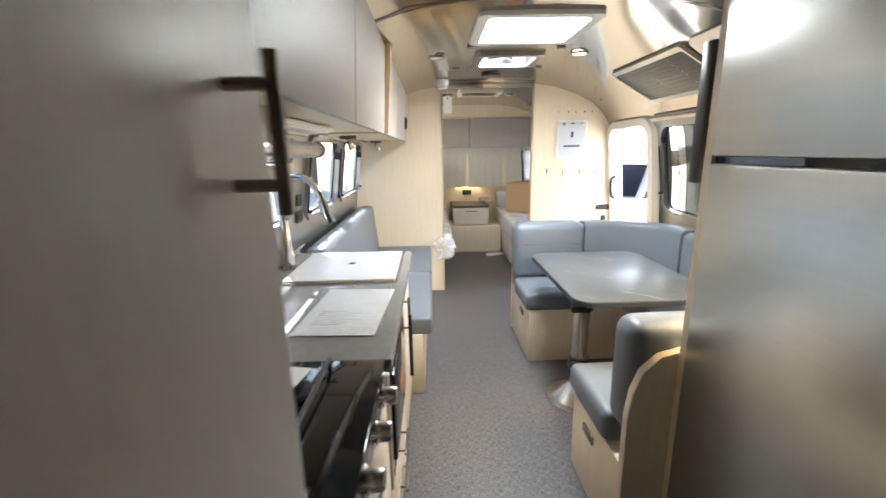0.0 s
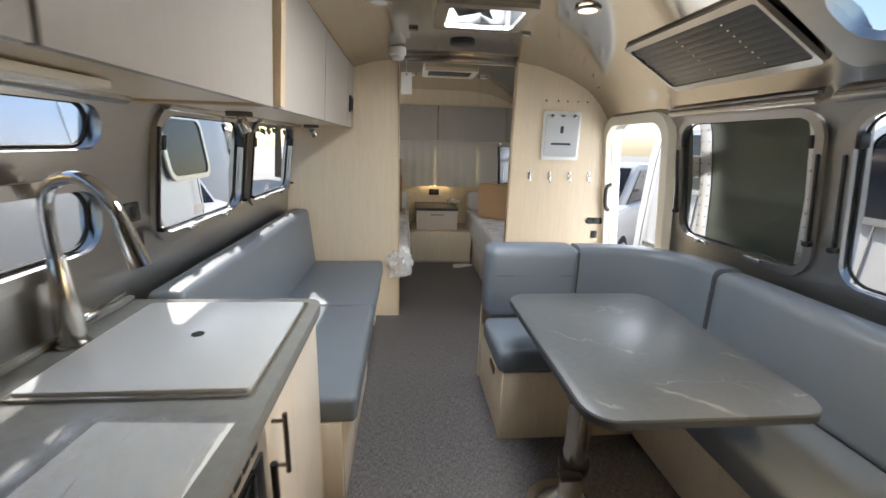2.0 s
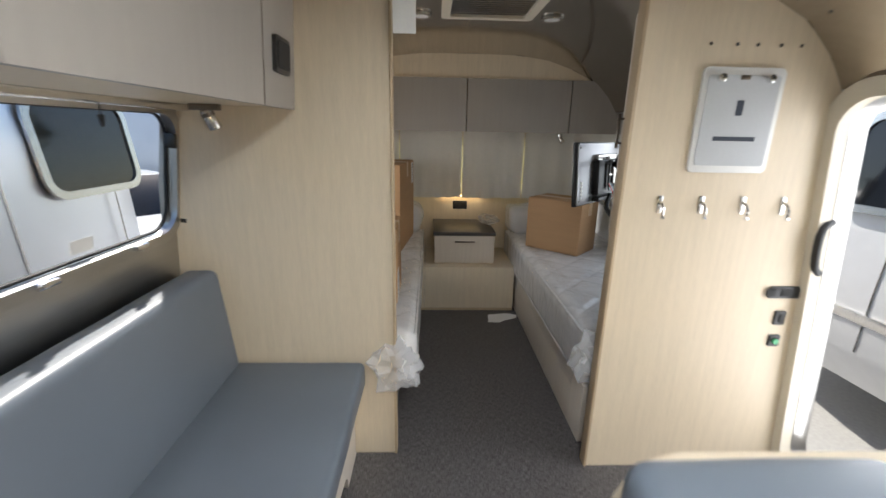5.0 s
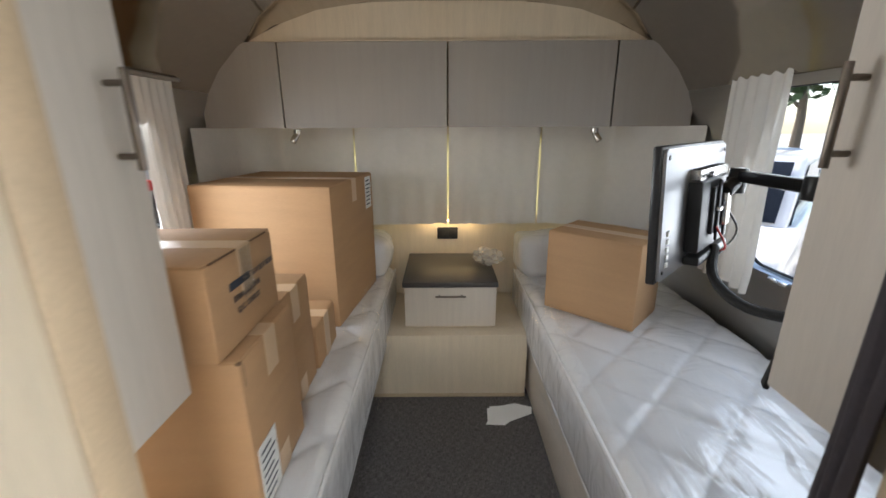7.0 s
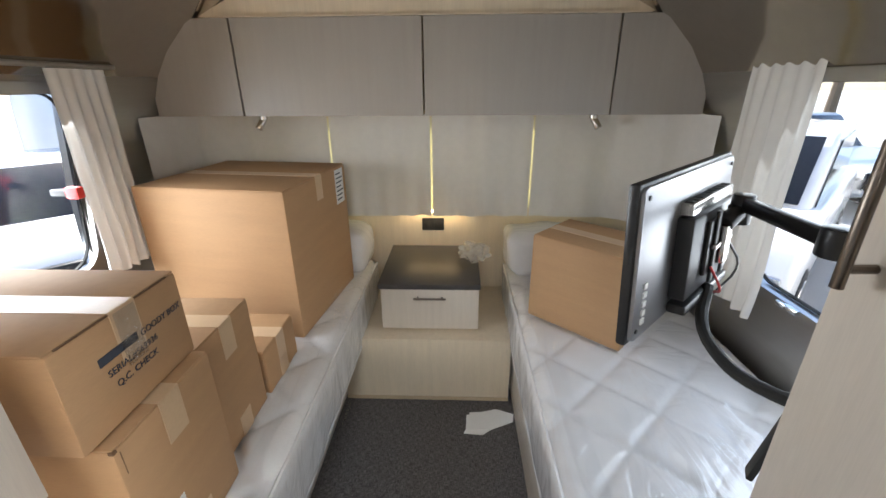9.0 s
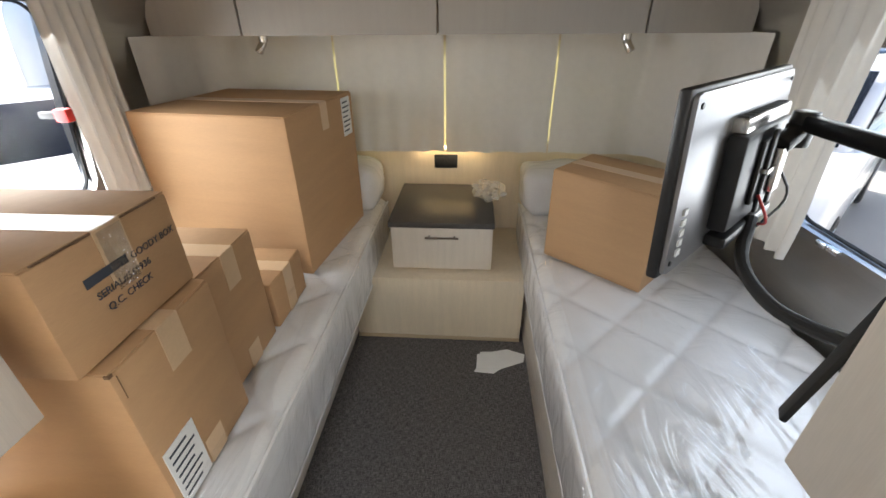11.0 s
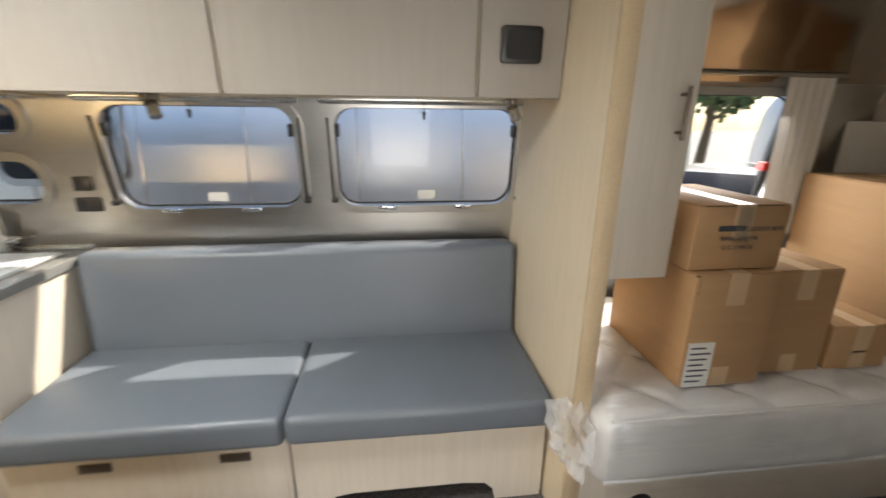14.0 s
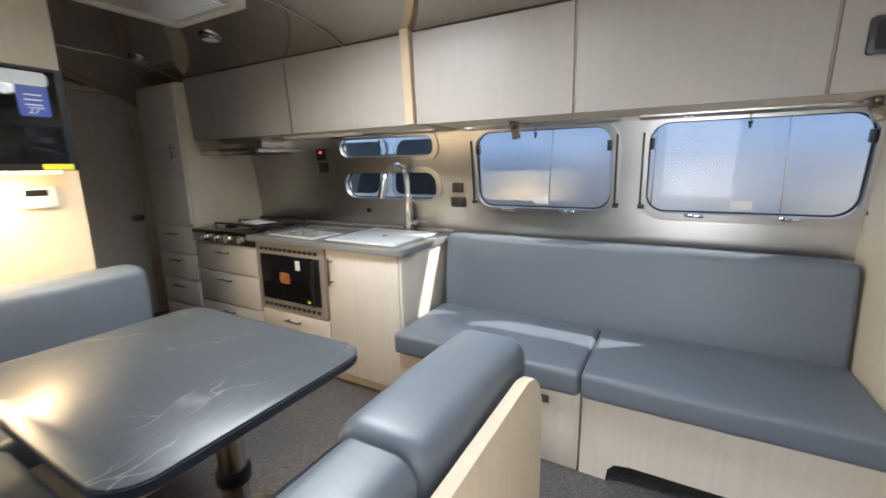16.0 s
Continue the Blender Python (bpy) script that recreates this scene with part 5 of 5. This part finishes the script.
for nm, x0, x1, sd_ in (("west", 0.33, 1.2, 1), ("east", 1.945, 2.77, 2)):
    t = thing("twin_bed", ((x0 + x1) / 2, 6.0, 0), "twin bed with bare quilted mattress still wrapped in plastic", "bed", "twin beds")
    lo, hi = (x0, 1.09) if nm == "west" else (x0 + 0.02, x1)
    part("base", bx(lo, hi, 4.97, 7.05, 0, 0.3, 0.003), DOORWOOD, t)
    part("mattress", mattress(x0, x1, 4.96, 7.04, 0.3, 0.575, sd_), MATT, t, angle=80)
    xe = x1 if nm == "west" else x0
    sgn = 1 if nm == "west" else -1
    for z in (0.325, 0.42, 0.555):
        part("piping", tube([(xe + sgn * 0.004 - sgn * 0.008, 4.99, z), (xe + sgn * 0.004 - sgn * 0.008, 7.0, z)], 0.007, 6), MATT, t)
    # loose plastic hem on the mattress side
    bm = bmesh.new()
    g = []
    for i in range(61):
        y = 4.98 + 2.02 * i / 60
        col = []
        for j in range(6):
            z = 0.6 - 0.3 * j / 5 + 0.02 * noise.noise(Vector((y * 3, j * 0.4, sd_)))
            off = 0.012 + 0.016 * (j / 5) * (1 + noise.noise(Vector((y * 11, j * 0.7, sd_ + 5))))
            if j == 0:
                off, z = -0.11, 0.618
            col.append(bm.verts.new((xe + sgn * off, y, z)))
        g.append(col)
    for a, b in zip(g, g[1:]):
        for j in range(5):
            bm.faces.new((a[j], b[j], b[j + 1], a[j + 1]))
    part("plastic_wrap", bm, WRAP, t, "clear plastic wrap hanging over the side", 60)
    if nm == "east":
        part("plastic_sheet", crumple(2.0, 2.68, 5.0, 6.7, 0.583, 0.022, 7, 40, 70, 2.5), WRAP, t, "loose clear plastic sheet over the mattress", 60)
    else:
        part("vent", cyl((1.085, 5.21, 0.09), (1.097, 5.21, 0.09), 0.05, 24, bev=0.003), BLACK, t, "round black vent")
    # crumpled bag corner at the foot
    bm = bmesh.new()
    bmesh.ops.create_icosphere(bm, subdivisions=3, radius=1)
    xc = x1 - 0.08 if nm == "west" else x0 + 0.06
    for v in bm.verts:
        d = v.co.normalized()
        k = 1 + 0.6 * noise.noise(d * 2.2 + Vector((sd_, 0, 0))) + 0.45 * noise.noise(d * 5)
        v.co = Vector((xc + d.x * 0.1 * k, (4.9 if nm == "west" else 4.95) + d.y * 0.06 * k, 0.45 + d.z * 0.11 * k))
    part("plastic_end", bm, BAG, t, "bunched clear plastic at the foot", 22)
    xp = (x0 + x1) / 2 + (0.15 if nm == "west" else -0.15)
    p = thing("pillow_pack", (xp, 6.85, 0.58), "white pillow in clear plastic bag on the mattress", "pillow", "packed pillows")
    bm = soft_box(xp - 0.26, xp + 0.26, 6.78, 7.05, 0.575, 0.8, 0.07, 0.03, sd_ + 3, 0.05)
    for v in bm.verts:
        v.co += 0.02 * Vector((noise.noise(v.co * 9), noise.noise(v.co * 9 + Vector((5, 0, 0))), noise.noise(v.co * 9 + Vector((0, 5, 0)))))
    part("pillow", bm, MATT, p)

ns = thing("nightstand", (1.54, 6.8, 0.37), "bedside drawer unit with dark top between the beds", "nightstand")
part("plinth", bx(1.1, 1.945, 6.48, 7.07, 0, 0.37, 0.003), OAK, ns)
part("body", bx(1.305, 1.775, 6.58, 7.07, 0.37, 0.61, 0.003), OAK, ns)
d = part("drawer", bx(1.295, 1.783, 6.56, 6.58, 0.383, 0.612, 0.003), DOORWOOD, ns)
bar_handle(d, (1.48, 6.56, 0.565), (1.6, 6.56, 0.565), (0, -1, 0), 0.005, BRONZE, stand=0.022)
part("top", bx(1.285, 1.79, 6.545, 7.07, 0.613, 0.643, 0.004), DARKTOP, ns)
part("side_rail", bx(1.1, 1.945, 6.474, 6.48, 0.0, 0.02, 0.001), EDGE, ns)
pl = thing("plastic_scrap", (1.78, 6.85, 0.65), "crumpled clear plastic scrap on the bedside top", "plastic")
bm = bmesh.new()
bmesh.ops.create_icosphere(bm, subdivisions=3, radius=1)
for v in bm.verts:
    k = 1 + 0.5 * noise.noise(v.co * 2.5)
    v.co = Vector((1.77 + v.co.x * 0.08 * k, 6.86 + v.co.y * 0.1 * k, 0.685 + v.co.z * 0.042 * k))
part("scrap", bm, BAG, pl, angle=20)
pp = thing("torn_paper", (1.78, 6.3, 0.0), "torn white paper scrap lying on the floor", "paper")
part("scrap", prism([(-0.13, -0.06), (-0.04, -0.08), (0.0, -0.055), (0.12, -0.02), (0.14, 0.03), (0.06, 0.075), (-0.02, 0.065), (-0.08, 0.07), (-0.085, 0.01)], 0.002, Matrix.Translation((1.83, 6.33, 0.001)) @ Matrix.Rotation(0.15, 4, "Z")), PAPER, pp)
part("fold", prism([(-0.12, -0.02), (0.02, -0.05), (0.03, 0.05), (-0.09, 0.06)], 0.0015, Matrix.Translation((1.83, 6.33, 0.006)) @ Matrix.Rotation(0.3, 4, "Z") @ Matrix.Rotation(0.06, 4, "X")), PAPER, pp)
ll = thing("led_strip", (1.54, 7.02, 0.85), "warm LED strip under the curtain above the bedside unit", "lamp")
part("strip", bx(1.36, 1.72, 7.045, 7.078, 0.852, 0.862, 0.002), WARM, ll)

# rear overhead cabinets
doors = [(0.352, 0.735), (0.74, 1.525), (1.53, 2.315), (2.32, 2.705)]
for i, (a, b) in enumerate(doors):
    t = thing("rear_cabinet", ((a + b) / 2, 6.9, 1.42), "taupe laminate rear overhead cabinet door" if i in (1, 2) else "taupe rear cabinet end door curved to the roof", "cabinet", "rear overhead cabinets")
    n = 16
    tops = []
    for k in range(n + 1):
        x = b + (a - b) * k / n
        tops.append((x, max(1.43, min(1.8, roof_z(x) + 0.02))))
    m1 = Matrix(((1, 0, 0, 0), (0, 0, -1, 6.64), (0, 1, 0, 0), (0, 0, 0, 1)))
    m2 = Matrix(((1, 0, 0, 0), (0, 0, -1, 7.075), (0, 1, 0, 0), (0, 0, 0, 1)))
    part("door", prism([(a + 0.002, 1.42), (b - 0.002, 1.42)] + [(min(max(x, a + 0.002), b - 0.002), z) for x, z in tops], 0.02, m1), TAUPE, t)
    part("carcass", prism([(a, 1.424), (b, 1.424)] + [(x, z - 0.004) for x, z in tops], 0.433, m2), OAK, t)
cross_board("arch_panel", 0.5, 2.56, 1.806, 1.97, 6.64, 6.66, OAK, "arched birch panel above the rear cabinets", "trim")
solo("trim_cabinet_top", bx(0.63, 2.43, 6.621, 6.639, 1.802, 1.808, 0), OAK, "birch top board of the rear cabinets", "trim", "structure")
for x, a in ((0.72, 0.4), (2.32, -0.4)):
    t = thing("reading_lamp", (x, 6.84, 1.4), "small brushed swivel reading lamp under the rear cabinets", "lamp", "reading lamps")
    part("base", cyl((x, 6.84, 1.39), (x, 6.84, 1.414), 0.02, 14), STEEL, t)
    part("shade", cyl((x, 6.84, 1.392), (x - a * 0.06, 6.82, 1.345), 0.016, 14, 0.018, bev=0.002), STEEL, t)


def drape(pts, z0, z1, folds, depth, seed, nz=8, gather=0.0):
    """A hanging curtain along a plan line with rounded folds."""
    bm = bmesh.new()
    pts = [Vector((*p, 0)) for p in pts]
    seg = [(b - a).length for a, b in zip(pts, pts[1:])]
    tot = sum(seg)
    cols = []
    n = folds * 8
    for i in range(n + 1):
        s = tot * i / n
        k = 0
        while k < len(seg) - 1 and s > seg[k]:
            s -= seg[k]
            k += 1
        p = pts[k].lerp(pts[k + 1], s / seg[k])
        d = (pts[k + 1] - pts[k]).normalized()
        nrm = Vector((-d.y, d.x, 0))
        col = []
        for j in range(nz + 1):
            z = z0 + (z1 - z0) * j / nz
            w = depth * math.sin(2 * math.pi * folds * i / n + 1.3 * noise.noise(Vector((i * 0.07, j * 0.1, seed)))) * (1 - 0.75 * j / nz) + depth * 0.8 * (1 - 0.6 * j / nz) * noise.noise(Vector((i * 0.2, j * 0.25, seed + 9)))
            col.append(bm.verts.new((p + nrm * w).xy.to_3d() + Vector((0, 0, z + 0.012 * noise.noise(Vector((i * 0.15, 0, seed))) * (j == 0)))))
        cols.append(col)
    for a, b in zip(cols, cols[1:]):
        for j in range(nz):
            bm.faces.new((a[j], b[j], b[j + 1], a[j + 1]))
    return bm


# rear curtains leave narrow gaps of daylight between them
runs = [[(0.345, 6.5), (0.4, 6.82), (0.58, 6.97), (0.987, 6.985)], [(0.996, 6.985), (1.527, 6.985)], [(1.537, 6.985), (2.063, 6.985)], [(2.072, 6.985), (2.48, 6.97), (2.66, 6.82), (2.715, 6.5)]]
for i, r in enumerate(runs):
    t = thing("curtain", (r[0][0], r[0][1], 1.4), "closed white pleated curtain across the rear window", "curtain", "rear curtains")
    part("fabric", drape(r, 0.855, 1.422, 5 if i in (1, 2) else 6, 0.006, i), CURTAIN, t, angle=80)
for nm, x, y0, y1, z0, z1 in (("west", 0.42, 6.07, 6.3, 0.9, 1.6), ("east", 2.66, 6.0, 6.3, 0.8, 1.61)):
    t = thing("curtain", (x, y0, z1), "white bedroom curtain drawn aside by the window", "curtain", "side curtains")
    part("fabric", drape([(x, y0), (x, y1)], z0, z1, 5, 0.014, 20 + y0, 12), CURTAIN, t, angle=80)
    part("rail", cyl((x, 5.3, z1 + 0.01), (x, 6.35, z1 + 0.01), 0.008, 10), ALU, t)
tie = thing("window_release", (0.42, 6.05, 1.23), "red emergency window release handle", "handle")
part("grip", bx(0.385, 0.43, 6.035, 6.065, 1.2, 1.24, 0.006), REDP, tie)
part("mount", bx(0.33, 0.39, 6.04, 6.06, 1.21, 1.23), BLACK, tie)
t = thing("privacy_curtain", (2.03, 4.98, 0), "dark grey privacy curtain gathered at the bulkhead", "curtain")
part("fabric", drape([(2.0, 4.93), (2.03, 4.99), (2.07, 5.02)], 0.06, 1.92, 3, 0.022, 31, 14), DARKCLOTH, t, angle=80)


def wardrobe(name, x0, x1, y0, y1, zb, face, label, hy):
    t = thing("wardrobe", ((x0 + x1) / 2, y1, zb), label, "wardrobe", "hanging wardrobes")
    m = Matrix(((1, 0, 0, 0), (0, 0, -1, y1), (0, 1, 0, 0), (0, 0, 0, 1)))
    part("body", prism(section(x0, x1, zb, 1.94), y1 - y0, m), OAK, t)
    s = 1 if face > (x0 + x1) / 2 else -1
    a, b = sorted((face, face + s * 0.018))
    d = part("door", bx(a, b, y0 + 0.004, y1 - 0.003, zb - 0.005, roof_z(face) - 0.06, 0.003), DOORWOOD, t)
    bar_handle(d, (face + s * 0.018, hy, 1.38), (face + s * 0.018, hy, 1.48), (s, 0, 0), 0.006, BRONZE, stand=0.03)


wardrobe("w", 0.36, 1.015, 4.953, 5.2, 0.95, 1.015, "hanging washed laminate wardrobe above the bed foot", 5.15)
wardrobe("e", 2.09, 2.72, 4.866, 5.17, 0.985, 2.09, "hanging washed laminate wardrobe beside the opening", 5.13)


def carton(x0, y0, w, d, z0, z1, turn, label, tapes=(), printed=False, sticker=None):
    """A closed cardboard box with flap slit and tape, its near inner corner at (x0, y0); turned about that corner."""
    t = thing("cardboard_box", (x0, y0, z0), label, "box", "moving boxes")
    m = Matrix.Translation((x0, y0, 0)) @ Matrix.Rotation(radians(turn), 4, "Z")
    bm = bx(-w, 0, 0, d, z0, z1, 0.006)
    for v in bm.verts:
        v.co += 0.004 * Vector((noise.noise(v.co * 4), noise.noise(v.co * 4 + Vector((3, 0, 0))), 0))
    part("body", moved(bm, m), CARD, t)
    part("flap", moved(join(bx(-w + 0.004, -0.003, 0.002, d / 2 - 0.002, z1, z1 + 0.004, 0.001), bx(-w + 0.003, -0.004, d / 2 + 0.002, d - 0.002, z1, z1 + 0.004, 0.001)), m), CARD, t)
    part("tape", moved(join(bx(-w * 0.98, 0.0, d / 2 - 0.03, d / 2 + 0.03, z1 + 0.004, z1 + 0.0052, 0), bx(0.0, 0.002, d / 2 - 0.03, d / 2 + 0.03, z1 - 0.1, z1 + 0.004, 0)), m), TAPE, t)
    if printed:
        # thin dark bar paints the shade under the flap's front edge
        part("top_gap", moved(bx(-0.003, 0.0009, 0.02, d - 0.03, z1, z1 + 0.0025, 0), m), GAPDARK, t)
        part("clear_tape", moved(crumple(0, 1, 0, 1, 0, 0.004, 8, 6, 14, 9), m @ frame_at((0.003, d / 2 - 0.025, z1 - 0.11), (0, 1, 0), (0, 0, 1)) @ Matrix.Diagonal((0.05, 0.11, 0.5, 1))), FILM, t, "glossy clear packing tape")
    if tapes and sticker:
        # dark bars paint the shade of a corner hole and slit
        part("corner_notch", moved(join(bx(-0.008, 0.0012, -0.0008, 0.008, z1 - 0.004, z1 + 0.002, 0), bx(0.0, 0.0012, 0.012, 0.0132, z1 - 0.06, z1 - 0.008, 0)), m), GAPDARK, t)
    if tapes:
        part("lower_tape", moved(bx(0.0, 0.002, d / 2 - 0.03, d / 2 + 0.03, z0, z0 + 0.07, 0), m), TAPE, t)
    if sticker:
        sy, sz = sticker
        part("sticker", moved(bx(0.001, 0.003, sy - 0.045, sy + 0.045, sz - 0.08, sz + 0.08, 0), m), PAPER, t, "white shipping label")
        for k in range(7):
            part("print_bar", moved(bx(0.003, 0.0036, sy - 0.036, sy + 0.016 + 0.009 * (k % 3), sz - 0.062 + 0.02 * k, sz - 0.056 + 0.02 * k, 0), m), INK, t)
    if printed:
        f = m @ frame_at((0.002, 0.075, z1 - 0.075), (0, 1, 0), (0, 0, 1))
        part("print_bar", moved(bx(0.0, 0.09, 0.0, 0.017, 0, 0.0006, 0), f), INK, t)
        words("GOODY BOX", 0.019, f @ Matrix.Translation((0.098, 0, 0)), INK, t)
        words("SERIAL#569936", 0.019, f @ Matrix.Translation((0.01, -0.028, 0)), INK, t)
        words("Q.C. CHECK", 0.019, f @ Matrix.Translation((0.02, -0.056, 0)), INK, t)
    return t


carton(1.096, 5.255, 0.44, 0.285, 0.583, 0.97, 0, "tall brown cardboard box with shipping label on the bed", (1,), False, (0.06, 0.665))
carton(1.068, 5.237, 0.42, 0.305, 0.978, 1.175, 0, "printed brown cardboard box stacked on another box", (), True)
carton(1.05, 5.56, 0.35, 0.26, 0.583, 0.955, 0, "medium brown cardboard box on the wrapped mattress", (1,))
carton(1.055, 5.84, 0.32, 0.24, 0.583, 0.745, 0, "small low brown cardboard box on the mattress", (1,))
carton(1.05, 6.17, 0.62, 0.58, 0.58, 1.19, -7, "large brown cardboard box with shipping label on the bed", (), False, (0.5, 1.1))
carton(2.3, 6.11, 0.42, 0.3, 0.578, 0.955, -43, "brown cardboard box standing on the plastic-wrapped bed", ())

# bedroom television on its arm
bt = thing("bedroom_television", (2.2, 5.69, 1.2), "small black television seen from behind on swing arm", "television")
m = frame_at((2.212, 5.69, 1.208), (0.711, 0.703, 0), (-0.05, 0.05, 1))
part("screen_case", moved(bx(-0.282, 0.282, -0.168, 0.168, -0.022, 0.0, 0.006), m), BLACK, bt)
part("back_cover", prism(rounded(0.548, 0.32, 0.012), 0.008, m, 0.004), material("silver_back", (0.29, 0.29, 0.3), 0.32, 0.8, 4, 0.05, 0), bt)
part("electronics_box", moved(bx(-0.1, 0.2, -0.12, 0.07, 0.008, 0.045, 0.006), m), BLACK, bt)
part("top_vent", moved(bx(-0.09, 0.19, 0.071, 0.1, 0.008, 0.036, 0.004), m), STEEL, bt)
part("mount_plate", moved(join(bx(-0.02, 0.12, -0.08, 0.05, 0.045, 0.055, 0.003), bx(0.0, 0.02, -0.1, 0.07, 0.055, 0.063), bx(0.08, 0.1, -0.1, 0.07, 0.055, 0.063)), m), BLACK, bt)
part("lower_bar", moved(bx(-0.1, 0.2, -0.155, -0.13, 0.008, 0.05, 0.006), m), BLACK, bt)
for k in range(5):
    part("port", moved(bx(-0.24, -0.225, -0.13 + 0.02 * k, -0.118 + 0.02 * k, 0.008, 0.0115, 0), m), WHITE, bt)
arm0 = m @ Vector((0.05, 0.03, 0.06))
part("pivot", join(cyl(arm0, (2.34, 5.715, 1.27), 0.02, 14, bev=0.004), cyl((2.34, 5.715, 1.235), (2.34, 5.715, 1.305), 0.024, 16, bev=0.004)), BLACK, bt)
part("arm", join(bx(2.326, 2.354, 5.44, 5.73, 1.268, 1.3, 0.006), cyl((2.34, 5.46, 1.255), (2.34, 5.46, 1.31), 0.026, 16, bev=0.004), moved(bx(-0.013, 0.013, -0.305, 0.02, -0.013, 0.013, 0.004), Matrix.Translation((2.34, 5.46, 1.284)) @ Matrix.Rotation(0.22, 4, "Z"))), BLACK, bt, "black swing arm")
part("wall_plate", bx(2.36, 2.45, 5.12, 5.182, 1.23, 1.345, 0.004), BLACK, bt)
part("cable_sleeve", tube([m @ Vector((0.05, -0.13, 0.05)), (2.235, 5.6, 1.02), (2.245, 5.5, 0.985), (2.27, 5.42, 0.99), (2.3, 5.33, 1.02), (2.34, 5.2, 1.06)], 0.0135, 10, 2), RUBBER, bt, "black braided cable sleeve")
part("red_wire", tube([m @ Vector((0.0, -0.06, 0.06)), m @ Vector((0.01, -0.12, 0.09)), m @ Vector((0.05, -0.14, 0.06))], 0.003, 6, 2), REDP, bt)
part("black_wire", tube([m @ Vector((0.12, -0.03, 0.06)), m @ Vector((0.16, -0.1, 0.09)), m @ Vector((0.06, -0.15, 0.06))], 0.003, 6, 2), BLACK, bt)
part("strap", moved(bx(-0.016, 0.016, -0.006, 0.006, 0, 0.27, 0.003), look((2.234, 5.35, 0.848), (2.2, 5.37, 0.6))), RUBBER, bt, "flat black strap")
for x in (-0.255, 0.255):
    for y in (-0.14, 0.14):
        part("screw", cyl(m @ Vector((x, y, 0.007)), m @ Vector((x, y, 0.0105)), 0.005, 8), BLACK, bt)
part("vent_slots", join(*[moved(bx(-0.08 + 0.03 * k, -0.06 + 0.03 * k, 0.099, 0.102, 0.012, 0.03, 0), m) for k in range(9)]), RUBBER, bt)
part("plate_bracket", moved(join(bx(0.03, 0.07, -0.06, 0.03, 0.055, 0.075, 0.003), bx(-0.01, 0.11, -0.015, -0.005, 0.055, 0.068, 0.001)), m), STEEL, bt)
